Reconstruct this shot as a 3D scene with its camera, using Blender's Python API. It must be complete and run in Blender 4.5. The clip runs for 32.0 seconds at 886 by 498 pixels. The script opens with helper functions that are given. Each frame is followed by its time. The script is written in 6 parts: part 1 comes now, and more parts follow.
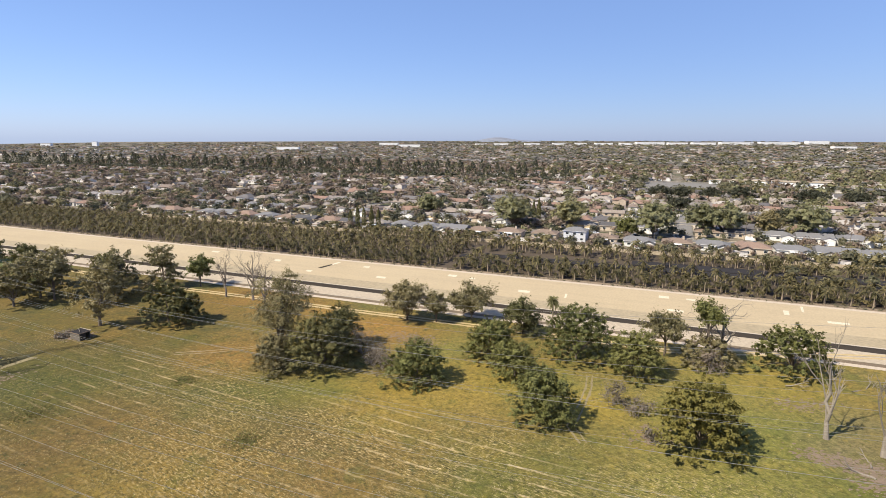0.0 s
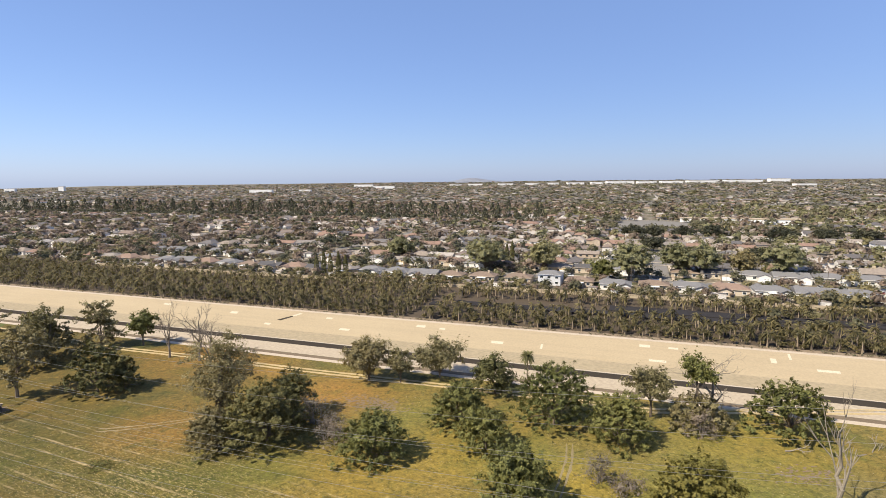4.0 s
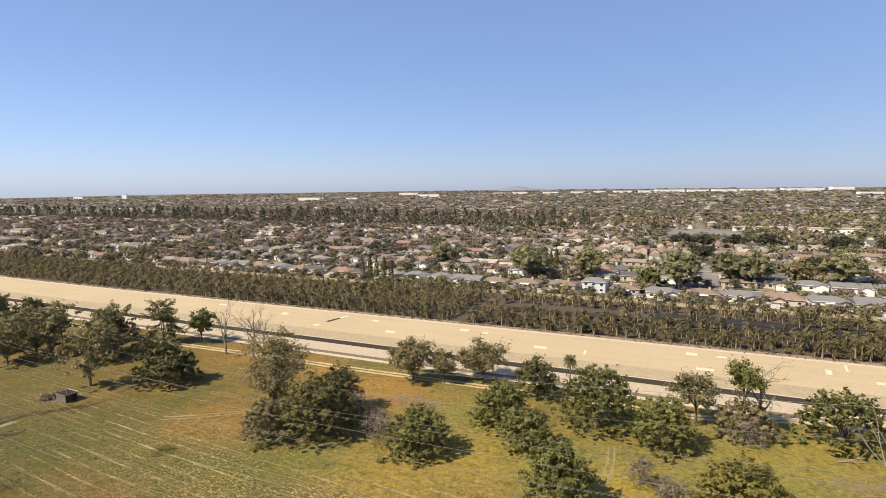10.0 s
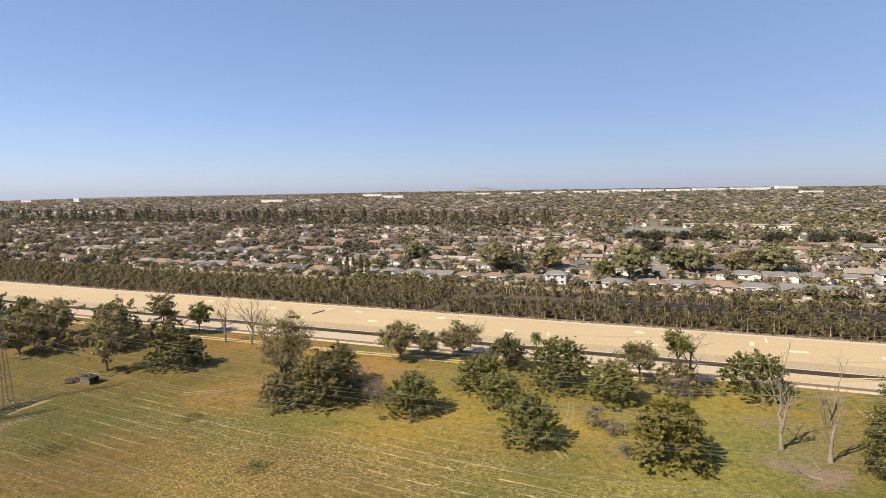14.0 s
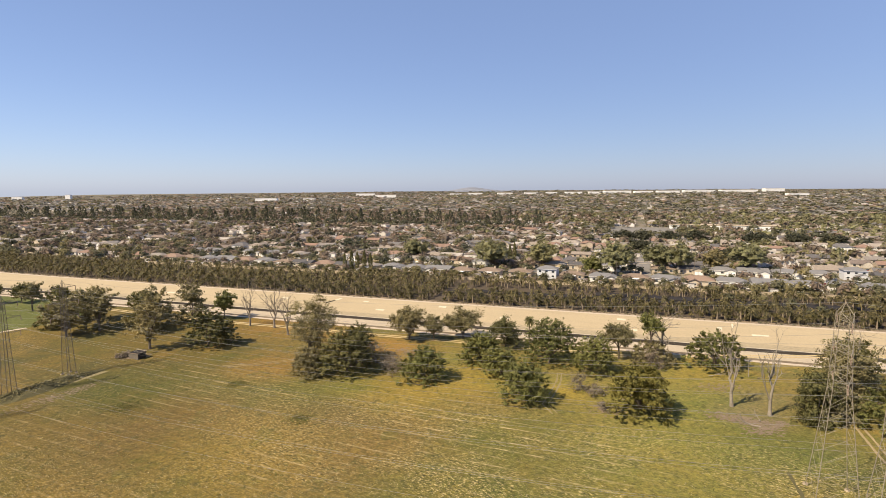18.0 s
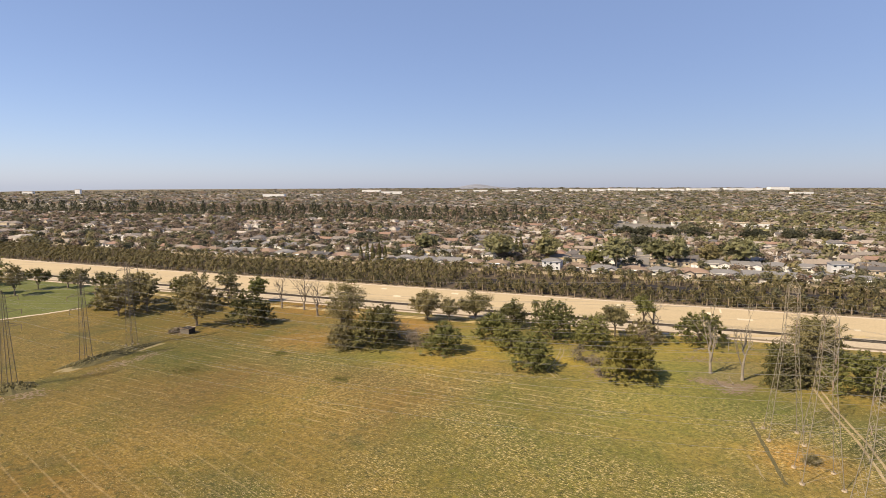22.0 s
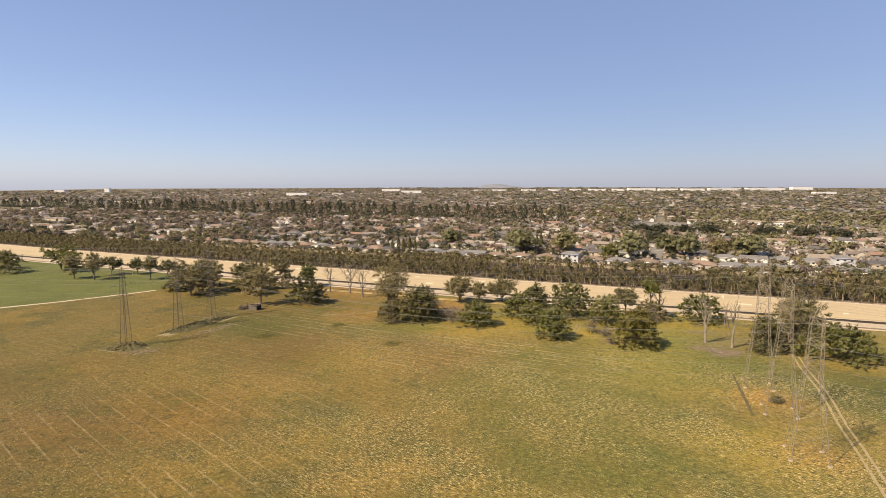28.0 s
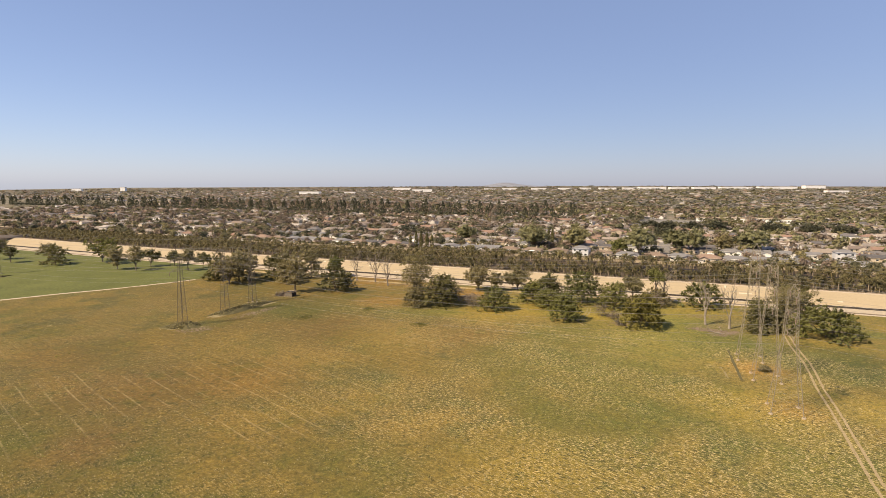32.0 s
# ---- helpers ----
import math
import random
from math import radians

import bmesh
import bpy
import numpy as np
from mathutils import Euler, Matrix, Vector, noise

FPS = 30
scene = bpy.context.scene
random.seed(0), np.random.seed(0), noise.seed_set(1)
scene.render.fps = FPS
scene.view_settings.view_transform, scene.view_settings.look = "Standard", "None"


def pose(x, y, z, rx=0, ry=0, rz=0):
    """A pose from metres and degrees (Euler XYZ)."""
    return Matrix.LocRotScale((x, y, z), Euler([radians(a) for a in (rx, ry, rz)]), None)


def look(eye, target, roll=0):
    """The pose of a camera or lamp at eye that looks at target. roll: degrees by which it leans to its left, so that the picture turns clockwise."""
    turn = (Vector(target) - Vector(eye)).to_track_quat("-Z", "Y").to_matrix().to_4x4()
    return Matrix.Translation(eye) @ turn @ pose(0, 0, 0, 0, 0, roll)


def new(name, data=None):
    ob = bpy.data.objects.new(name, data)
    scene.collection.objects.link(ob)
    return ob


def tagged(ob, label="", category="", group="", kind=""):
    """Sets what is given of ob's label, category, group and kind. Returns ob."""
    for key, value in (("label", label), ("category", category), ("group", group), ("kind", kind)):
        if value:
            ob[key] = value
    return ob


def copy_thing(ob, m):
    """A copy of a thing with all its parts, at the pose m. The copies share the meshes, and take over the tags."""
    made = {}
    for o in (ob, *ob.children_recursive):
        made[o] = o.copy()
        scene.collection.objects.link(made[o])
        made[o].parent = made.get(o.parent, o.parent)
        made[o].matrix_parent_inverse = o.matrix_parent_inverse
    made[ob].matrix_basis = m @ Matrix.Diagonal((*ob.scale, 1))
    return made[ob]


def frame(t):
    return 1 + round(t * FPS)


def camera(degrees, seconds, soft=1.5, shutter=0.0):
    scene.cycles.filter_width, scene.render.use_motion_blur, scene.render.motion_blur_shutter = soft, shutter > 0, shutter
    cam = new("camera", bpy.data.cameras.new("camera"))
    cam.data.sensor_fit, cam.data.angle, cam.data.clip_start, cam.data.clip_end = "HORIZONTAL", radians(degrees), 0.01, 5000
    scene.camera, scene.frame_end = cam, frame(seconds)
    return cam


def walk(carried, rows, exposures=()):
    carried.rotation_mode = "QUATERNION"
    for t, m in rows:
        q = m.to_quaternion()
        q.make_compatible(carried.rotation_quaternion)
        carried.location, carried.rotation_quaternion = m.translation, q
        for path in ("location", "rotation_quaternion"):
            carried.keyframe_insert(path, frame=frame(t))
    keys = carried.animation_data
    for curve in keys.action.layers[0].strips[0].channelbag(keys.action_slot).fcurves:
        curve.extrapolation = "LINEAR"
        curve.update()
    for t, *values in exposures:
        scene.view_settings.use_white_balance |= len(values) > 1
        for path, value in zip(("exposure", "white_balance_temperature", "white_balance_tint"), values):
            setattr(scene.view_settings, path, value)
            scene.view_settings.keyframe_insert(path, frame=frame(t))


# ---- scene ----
cam = camera(78.0, 32.0, soft=0.75)


def stand(x, y, z, yaw, pitch, roll):
    """A camera pose: yaw and pitch in degrees, roll turns the picture clockwise."""
    return pose(x, y, z, 90 + pitch, 0, yaw) @ pose(0, 0, 0, 0, 0, roll)


# seconds, x, y, z, yaw, pitch, roll
FLIGHT = [
    (0, -0.00, -0.00, 55.00, 0.00, -11.35, 0.12),
    (0.5, 0.17, 0.35, 55.17, -0.42, -11.52, 0.07),
    (1, 0.52, 1.31, 55.18, -0.90, -10.70, -0.03),
    (1.5, 0.96, 2.81, 55.25, -1.37, -8.10, -0.18),
    (2, 1.22, 4.70, 55.30, -1.86, -7.13, -0.25),
    (2.5, 1.43, 6.81, 55.38, -2.23, -7.05, -0.28),
    (3, 2.03, 8.72, 55.46, -2.46, -7.10, -0.35),
    (3.5, 2.95, 10.59, 55.61, -2.53, -7.18, -0.44),
    (5.5, 4.64, 20.65, 56.12, -2.32, -7.18, -0.53),
    (6, 4.86, 21.49, 56.04, -1.50, -7.07, -0.50),
    (6.5, 5.11, 21.88, 55.99, 1.48, -6.90, -0.47),
    (7, 5.21, 21.52, 55.86, 2.37, -6.84, -0.44),
    (7.5, 5.11, 20.45, 55.69, 2.55, -6.71, -0.41),
    (8, 4.86, 18.87, 55.48, 2.59, -6.63, -0.41),
    (8.5, 4.55, 16.88, 55.26, 2.56, -6.46, -0.43),
    (9, 4.22, 14.57, 55.07, 2.50, -6.45, -0.43),
    (9.5, 3.87, 12.03, 54.96, 2.41, -6.31, -0.43),
    (10, 3.48, 9.33, 54.90, 2.10, -6.27, -0.48),
    (10.5, 2.98, 6.52, 54.89, 1.60, -6.12, -0.56),
    (11, 2.35, 3.71, 54.93, 1.01, -6.12, -0.61),
    (11.5, 1.72, 0.90, 54.96, 0.36, -6.12, -0.67),
    (12, 1.09, -2.04, 54.99, -0.24, -6.16, -0.72),
    (12.5, 0.38, -5.02, 55.01, -0.62, -6.19, -0.71),
    (13, -0.39, -7.94, 55.05, -0.91, -6.16, -0.70),
    (13.5, -1.12, -10.81, 55.09, -1.19, -6.18, -0.73),
    (14, -1.79, -13.63, 55.16, -1.73, -6.21, -0.78),
    (14.5, -2.47, -16.45, 55.21, -2.64, -6.20, -0.87),
    (16.5, -5.14, -27.46, 55.46, -2.99, -6.28, -0.75),
    (17, -6.02, -30.77, 55.54, -2.89, -6.25, -0.59),
    (17.5, -6.75, -33.94, 55.49, -2.71, -6.25, -0.47),
    (18, -7.43, -37.03, 55.47, -2.62, -6.23, -0.35),
    (18.5, -8.09, -40.09, 55.42, -2.53, -6.21, -0.26),
    (19, -8.69, -43.03, 55.35, -2.33, -6.27, -0.22),
    (19.5, -9.32, -45.84, 55.27, -2.21, -6.30, -0.17),
    (20, -9.97, -48.63, 55.20, -2.19, -6.37, -0.14),
    (20.5, -10.64, -51.46, 55.13, -2.17, -6.39, -0.14),
    (21, -11.36, -54.27, 55.08, -2.18, -6.45, -0.11),
    (21.5, -12.13, -56.99, 55.06, -2.15, -6.47, -0.06),
    (22, -12.94, -59.64, 55.05, -2.17, -6.55, -0.03),
    (22.5, -13.68, -62.22, 55.05, -2.19, -6.54, -0.03),
    (23, -14.35, -64.78, 55.03, -2.18, -6.59, -0.03),
    (23.5, -15.01, -67.37, 54.99, -2.17, -6.59, -0.05),
    (24, -15.61, -70.01, 54.92, -2.09, -6.59, -0.10),
    (24.5, -16.14, -72.67, 54.85, -1.68, -6.58, -0.11),
    (25, -16.67, -75.32, 54.76, -1.31, -6.61, -0.08),
    (25.5, -17.18, -77.91, 54.68, -1.14, -6.60, -0.11),
    (27.5, -19.78, -88.17, 54.36, -0.73, -6.65, -0.01),
    (28, -20.37, -90.91, 54.15, -0.32, -6.60, 0.07),
    (28.5, -20.95, -93.46, 53.95, -0.09, -6.68, 0.12),
    (29, -21.60, -95.87, 53.76, -0.02, -6.67, 0.16),
    (29.5, -22.29, -98.29, 53.59, 0.06, -6.70, 0.15),
    (30, -22.90, -100.80, 53.45, 0.24, -6.61, 0.10),
    (30.5, -23.50, -103.39, 53.33, 0.43, -6.70, 0.07),
    (31, -24.20, -106.00, 53.21, 0.50, -6.64, 0.08),
    (31.5, -24.93, -108.61, 53.14, 0.59, -6.70, 0.07),
    (32, -25.62, -111.22, 53.00, 0.68, -6.71, 0.04),
]
walk(cam, [(row[0], stand(*row[1:])) for row in FLIGHT], [(0.0, 0.80, 5980, 10), (6.0, 0.80, 6270, 10), (14.0, 0.78, 6680, 10), (23.0, 0.75, 7060, 12), (32.0, 0.75, 7350, 13)])

# ---- light ----
SUN_EL, SUN_FROM = radians(47), (-0.87, -0.49)
world = bpy.data.worlds.new("sky")
scene.world = world
world.use_nodes = True
wn = world.node_tree.nodes
sky = wn.new("ShaderNodeTexSky")
sky.sky_type, sky.sun_disc = "NISHITA", False
sky.sun_elevation, sky.sun_rotation = SUN_EL, -math.atan2(*SUN_FROM)
sky.air_density, sky.dust_density, sky.ozone_density, sky.altitude = 1.0, 0.55, 2.2, 300
wn["Background"].inputs["Strength"].default_value = 0.082
tint = wn.new("ShaderNodeMix")
tint.data_type, tint.blend_type = "RGBA", "MULTIPLY"
tint.inputs[0].default_value, tint.inputs[7].default_value = 1.0, (0.845, 0.85, 1.0, 1)
world.node_tree.links.new(sky.outputs[0], tint.inputs[6])
veil = wn.new("ShaderNodeMix")
veil.data_type = "RGBA"
veil.inputs[0].default_value, veil.inputs[7].default_value = 0.45, (2.15, 3.2, 5.75, 1)
world.node_tree.links.new(tint.outputs[2], veil.inputs[6])
world.node_tree.links.new(veil.outputs[2], wn["Background"].inputs["Color"])
sun_data = bpy.data.lights.new("sun", "SUN")
sun_data.energy, sun_data.angle, sun_data.color = 5.0, radians(0.53), (1.0, 0.88, 0.69)
sun = new("sun", sun_data)
sun.matrix_world = look((SUN_FROM[0] * 200, SUN_FROM[1] * 200, 214), (0, 0, 0))

# ---- materials ----


def ramp(nt, src, stops):
    node = nt.nodes.new("ShaderNodeValToRGB")
    el = node.color_ramp.elements
    while len(el) < len(stops):
        el.new(0.5)
    for k, (p, c) in zip(el, stops):
        k.position, k.color = p, (*c, 1)
    nt.links.new(src, node.inputs[0])
    return node.outputs[0]


def blend(nt, fac, a, b, mode="MIX"):
    node = nt.nodes.new("ShaderNodeMix")
    node.data_type, node.blend_type = "RGBA", mode
    for sock, v in ((node.inputs[0], fac), (node.inputs[6], a), (node.inputs[7], b)):
        if hasattr(v, "is_linked"):
            nt.links.new(v, sock)
        elif isinstance(v, tuple):
            sock.default_value = (*v, 1)
        else:
            sock.default_value = v
    return node.outputs[2]


def noisy(nt, vec, scale, detail=4, rough=0.6):
    node = nt.nodes.new("ShaderNodeTexNoise")
    node.inputs["Scale"].default_value = scale
    node.inputs["Detail"].default_value = detail
    node.inputs["Roughness"].default_value = rough
    nt.links.new(vec, node.inputs["Vector"])
    return node.outputs[0]


def stretched(nt, vec, turn, sx, sy):
    node = nt.nodes.new("ShaderNodeMapping")
    node.inputs["Rotation"].default_value = (0, 0, turn)
    nt.links.new(vec, node.inputs["Vector"])
    size = nt.nodes.new("ShaderNodeMapping")
    size.inputs["Scale"].default_value = (sx, sy, 1)
    nt.links.new(node.outputs[0], size.inputs["Vector"])
    return size.outputs[0]


def fresh(name, rough=0.9, metal=0.0):
    m = bpy.data.materials.new(name)
    m.use_nodes = True
    nt = m.node_tree
    bsdf = nt.nodes["Principled BSDF"]
    bsdf.inputs["Roughness"].default_value, bsdf.inputs["Metallic"].default_value = rough, metal
    bsdf.inputs["Specular IOR Level"].default_value = 0.25
    co = nt.nodes.new("ShaderNodeTexCoord").outputs["Object"]
    return m, nt, bsdf, co


def bumped(nt, bsdf, height, strength, dist):
    b = nt.nodes.new("ShaderNodeBump")
    b.inputs["Strength"].default_value, b.inputs["Distance"].default_value = strength, dist
    nt.links.new(height, b.inputs["Height"])
    nt.links.new(b.outputs[0], bsdf.inputs["Normal"])


def surface(name, dark, light, scale=1.0, fine=8.0, rough=0.9, metal=0.0, bump=0.3, dist=0.05, by=None, spread=0.5):
    """Two-scale noise between two colours; by='object' or 'island' varies brightness piece by piece."""
    m, nt, bsdf, co = fresh(name, rough, metal)
    n1, n2 = noisy(nt, co, scale), noisy(nt, co, scale * fine)
    c = blend(nt, n1, dark, light)
    c = blend(nt, 0.35, c, ramp(nt, n2, [(0.3, tuple(v * 0.55 for v in dark)), (0.7, tuple(min(1, v * 1.3) for v in light))]))
    if by:
        node = nt.nodes.new("ShaderNodeObjectInfo" if by == "object" else "ShaderNodeNewGeometry")
        r = node.outputs["Random" if by == "object" else "Random Per Island"]
        k = ramp(nt, r, [(0, (1 - spread,) * 3), (1, (1 + spread * 0.6,) * 3)])
        c = blend(nt, 1.0, c, k, "MULTIPLY")
    nt.links.new(c, bsdf.inputs["Base Color"])
    if bump:
        bumped(nt, bsdf, n2, bump, dist)
    return m


def palette(name, cols, rough=0.85, scale=0.8, by="island"):
    """One of several colours for each loose piece, with a worn grain."""
    m, nt, bsdf, co = fresh(name, rough)
    node = nt.nodes.new("ShaderNodeObjectInfo" if by == "object" else "ShaderNodeNewGeometry")
    r = node.outputs["Random" if by == "object" else "Random Per Island"]
    c = ramp(nt, r, [(i / len(cols), k) for i, k in enumerate(cols)])
    c.node.color_ramp.interpolation = "CONSTANT"
    n = noisy(nt, co, scale, 5)
    c = blend(nt, 1.0, c, ramp(nt, n, [(0.25, (0.7,) * 3), (0.75, (1.1,) * 3)]), "MULTIPLY")
    nt.links.new(c, bsdf.inputs["Base Color"])
    bumped(nt, bsdf, n, 0.2, 0.05)
    return m


def foliage(name, cols, spread=0.55):
    """Leaf clumps: a colour for each clump, waxy, slightly translucent."""
    m, nt, bsdf, co = fresh(name, 0.65)
    g = nt.nodes.new("ShaderNodeNewGeometry").outputs["Random Per Island"]
    c = ramp(nt, g, [(i / (len(cols) - 1), k) for i, k in enumerate(cols)])
    o = nt.nodes.new("ShaderNodeObjectInfo").outputs["Random"]
    c = blend(nt, 1.0, c, ramp(nt, o, [(0, (0.8, 0.82, 0.8)), (1, (1.15, 1.1, 1.05))]), "MULTIPLY")
    c = blend(nt, 1.0, c, ramp(nt, noisy(nt, co, 0.35, 3), [(0.3, (1 - spread * 0.6,) * 3), (0.7, (1 + spread * 0.5,) * 3)]), "MULTIPLY")
    nt.links.new(c, bsdf.inputs["Base Color"])
    thin = nt.nodes.new("ShaderNodeBsdfTranslucent")
    nt.links.new(blend(nt, 1.0, c, (1.1, 1.05, 0.7), "MULTIPLY"), thin.inputs[0])
    both = nt.nodes.new("ShaderNodeMixShader")
    both.inputs[0].default_value = 0.28
    nt.links.new(bsdf.outputs[0], both.inputs[1])
    nt.links.new(thin.outputs[0], both.inputs[2])
    nt.links.new(both.outputs[0], nt.nodes["Material Output"].inputs[0])
    return m


ROW_TURN = radians(27)
# field: dry orange-brown and green weeds over mown stubble rows
M_FIELD, nt, bsdf, co = fresh("field_grass", 0.95)


def times(nt, a, b):
    return blend(nt, 1.0, a, b, "MULTIPLY")


def bands(nt, vec, turn, gap, bend):
    """Parallel rows, gap metres apart, slightly wavering."""
    m = nt.nodes.new("ShaderNodeMapping")
    m.inputs["Rotation"].default_value = (0, 0, turn)
    nt.links.new(vec, m.inputs["Vector"])
    w = nt.nodes.new("ShaderNodeTexWave")
    w.wave_type, w.bands_direction, w.wave_profile = "BANDS", "Y", "SIN"
    for key, value in (("Scale", 0.314159 / gap), ("Distortion", bend), ("Detail", 2.0), ("Detail Scale", 0.6 / gap), ("Detail Roughness", 0.6)):
        w.inputs[key].default_value = value
    nt.links.new(m.outputs[0], w.inputs["Vector"])
    return w.outputs["Fac"]


big, mid, small = noisy(nt, co, 0.018, 5, 0.55), noisy(nt, co, 0.10, 6, 0.68), noisy(nt, co, 0.9, 8, 0.8)
c = ramp(nt, big, [(0.36, (0.112, 0.112, 0.026)), (0.45, (0.148, 0.120, 0.030)), (0.53, (0.180, 0.134, 0.036)), (0.60, (0.150, 0.122, 0.030)), (0.68, (0.108, 0.110, 0.026))])
c = blend(nt, ramp(nt, noisy(nt, co, 0.033, 5, 0.6), [(0.50, (0, 0, 0)), (0.60, (0.7, 0.7, 0.7))]), c, (0.225, 0.162, 0.038))
c = blend(nt, ramp(nt, noisy(nt, co, 0.047, 6, 0.65), [(0.54, (0, 0, 0)), (0.63, (0.75, 0.75, 0.75))]), c, (0.086, 0.088, 0.027))
warped = blend(nt, 0.10, co, blend(nt, 1.0, nt.nodes.new("ShaderNodeTexNoise").outputs["Color"], (300, 300, 0), "MULTIPLY"))
GREEN, DEEP, GOLD, ORANGE, EARTH, LIME = (0.088, 0.104, 0.020), (0.052, 0.064, 0.018), (0.270, 0.200, 0.036), (0.300, 0.170, 0.042), (0.165, 0.108, 0.036), (0.168, 0.163, 0.034)
for px, py, size, col, most in ((-91, 116, 22, GREEN, 0.85), (-62, 116, 14, GREEN, 0.8), (-48, 107, 16, GREEN, 0.85), (-33, 94, 12, DEEP, 0.5), (-59, 131, 15, ORANGE, 0.65), (-40, 137, 10, LIME, 0.7), (-67, 84, 26, EARTH, 0.75), (-30, 79, 24, EARTH, 0.7),
                                (-15, 106, 15, GOLD, 0.7), (5, 116, 16, GOLD, 0.75), (22, 112, 12, LIME, 0.8), (-6, 136, 12, LIME, 0.8), (44, 80, 24, LIME, 0.65), (58, 105, 24, LIME, 0.7), (74, 118, 18, GOLD, 0.5), (9, 78, 16, GREEN, 0.6), (70, 62, 20, GREEN, 0.7),
                                (-86, 31, 16, ORANGE, 0.4), (-52, 74, 20, GOLD, 0.45), (-120, 1, 16, GREEN, 0.8), (-115, 22, 24, EARTH, 0.7), (-32, 20, 10, DEEP, 0.55), (4, 49, 24, GREEN, 0.7), (37, 58, 22, LIME, 0.55), (0, 0, 24, GREEN, 0.45), (22, 26, 20, GREEN, 0.5),
                                (43, 14, 15, GOLD, 0.7), (90, 40, 21, DEEP, 0.9), (73, 9, 10, GOLD, 0.8), (-151, 47, 24, EARTH, 0.6), (-104, -8, 10, EARTH, 0.8), (-15, -16, 16, GOLD, 0.5), (40, -14, 18, GREEN, 0.7), (-100, 64, 18, GOLD, 0.4), (-22, 150, 17, ORANGE, 0.85), (-66, 188, 22, ORANGE, 0.7), (-45, 172, 12, ORANGE, 0.6), (59, 41, 9, ORANGE, 0.85), (28, 105, 8, GOLD, 0.9), (52, 12, 8, ORANGE, 0.6), (-30, 112, 9, LIME, 0.7), (70, 86, 9, (0.185, 0.146, 0.085), 0.6), (80, 96, 9, (0.16, 0.135, 0.075), 0.5)):
    away = nt.nodes.new("ShaderNodeVectorMath")
    away.operation = "DISTANCE"
    nt.links.new(warped, away.inputs[0])
    away.inputs[1].default_value = (px * 0.9 + 15, py * 0.9 + 15, 0)
    near = nt.nodes.new("ShaderNodeMapRange")
    near.inputs["From Min"].default_value, near.inputs["From Max"].default_value = size * 1.15, size * 0.3
    near.inputs["To Max"].default_value = most
    nt.links.new(away.outputs["Value"], near.inputs["Value"])
    c = blend(nt, times(nt, near.outputs[0], ramp(nt, mid, [(0.34, (0.55,) * 3), (0.52, (1, 1, 1))])), c, col)
# weeds in clumps: dark green leaves and yellow flowering stalks
c = blend(nt, ramp(nt, mid, [(0.53, (0, 0, 0)), (0.64, (0.45, 0.45, 0.45))]), c, GREEN)
c = blend(nt, ramp(nt, noisy(nt, co, 1.7, 5, 0.8), [(0.52, (0, 0, 0)), (0.62, (0.55, 0.55, 0.55))]), c, (0.060, 0.060, 0.018))
clumps = noisy(nt, co, 0.35, 5, 0.7)
c = blend(nt, ramp(nt, clumps, [(0.57, (0, 0, 0)), (0.66, (0.35, 0.35, 0.35))]), c, GOLD)
c = blend(nt, ramp(nt, clumps, [(0.36, (0.55, 0.55, 0.55)), (0.44, (0, 0, 0))]), c, DEEP)
xyz = nt.nodes.new("ShaderNodeSeparateXYZ")
nt.links.new(co, xyz.inputs[0])
north = nt.nodes.new("ShaderNodeMapRange")
north.inputs["From Min"].default_value, north.inputs["From Max"].default_value = 48, 78
nt.links.new(xyz.outputs[1], north.inputs["Value"])
# rows keep clear of the grass round the trees
tilt = nt.nodes.new("ShaderNodeVectorMath")
tilt.operation, tilt.inputs[1].default_value = "DOT_PRODUCT", (0.44, 0.90, 0)
nt.links.new(co, tilt.inputs[0])
mown = nt.nodes.new("ShaderNodeMapRange")
mown.inputs["From Min"].default_value, mown.inputs["From Max"].default_value = 98, 82
nt.links.new(tilt.outputs["Value"], mown.inputs["Value"])
west = nt.nodes.new("ShaderNodeMapRange")
west.inputs["From Min"].default_value, west.inputs["From Max"].default_value = -20, -75
nt.links.new(xyz.outputs[0], west.inputs["Value"])
worn = ramp(nt, west.outputs[0], [(0, (1, 1, 1)), (1, (0.42,) * 3)])
edge = nt.nodes.new("ShaderNodeMapRange")
edge.inputs["From Min"].default_value, edge.inputs["From Max"].default_value, edge.inputs["To Min"].default_value = -108, -84, 0.2
nt.links.new(xyz.outputs[0], edge.inputs["Value"])
straw = noisy(nt, stretched(nt, co, radians(36), 0.62, 1.7), 1.7, 5, 0.75)
speck = noisy(nt, stretched(nt, co, radians(36), 0.55, 1.6), 1.4, 5, 0.75)
sown = ramp(nt, noisy(nt, co, 0.028, 5, 0.65), [(0.42, (0.12,) * 3), (0.56, (1, 1, 1))])
c = blend(nt, times(nt, ramp(nt, straw, [(0.54, (0, 0, 0)), (0.565, (0.95,) * 3)]), times(nt, times(nt, sown, worn), ramp(nt, mown.outputs[0], [(0, (0.2,) * 3), (1, (1, 1, 1))]))), c, (0.46, 0.375, 0.20))
c = blend(nt, times(nt, ramp(nt, speck, [(0.425, (0.95, 0.95, 0.95)), (0.455, (0, 0, 0))]), times(nt, times(nt, worn, ramp(nt, sown, [(0, (0.35,) * 3), (1, (1, 1, 1))])), ramp(nt, mown.outputs[0], [(0, (0.4,) * 3), (1, (1, 1, 1))]))), c, (0.036, 0.038, 0.013))
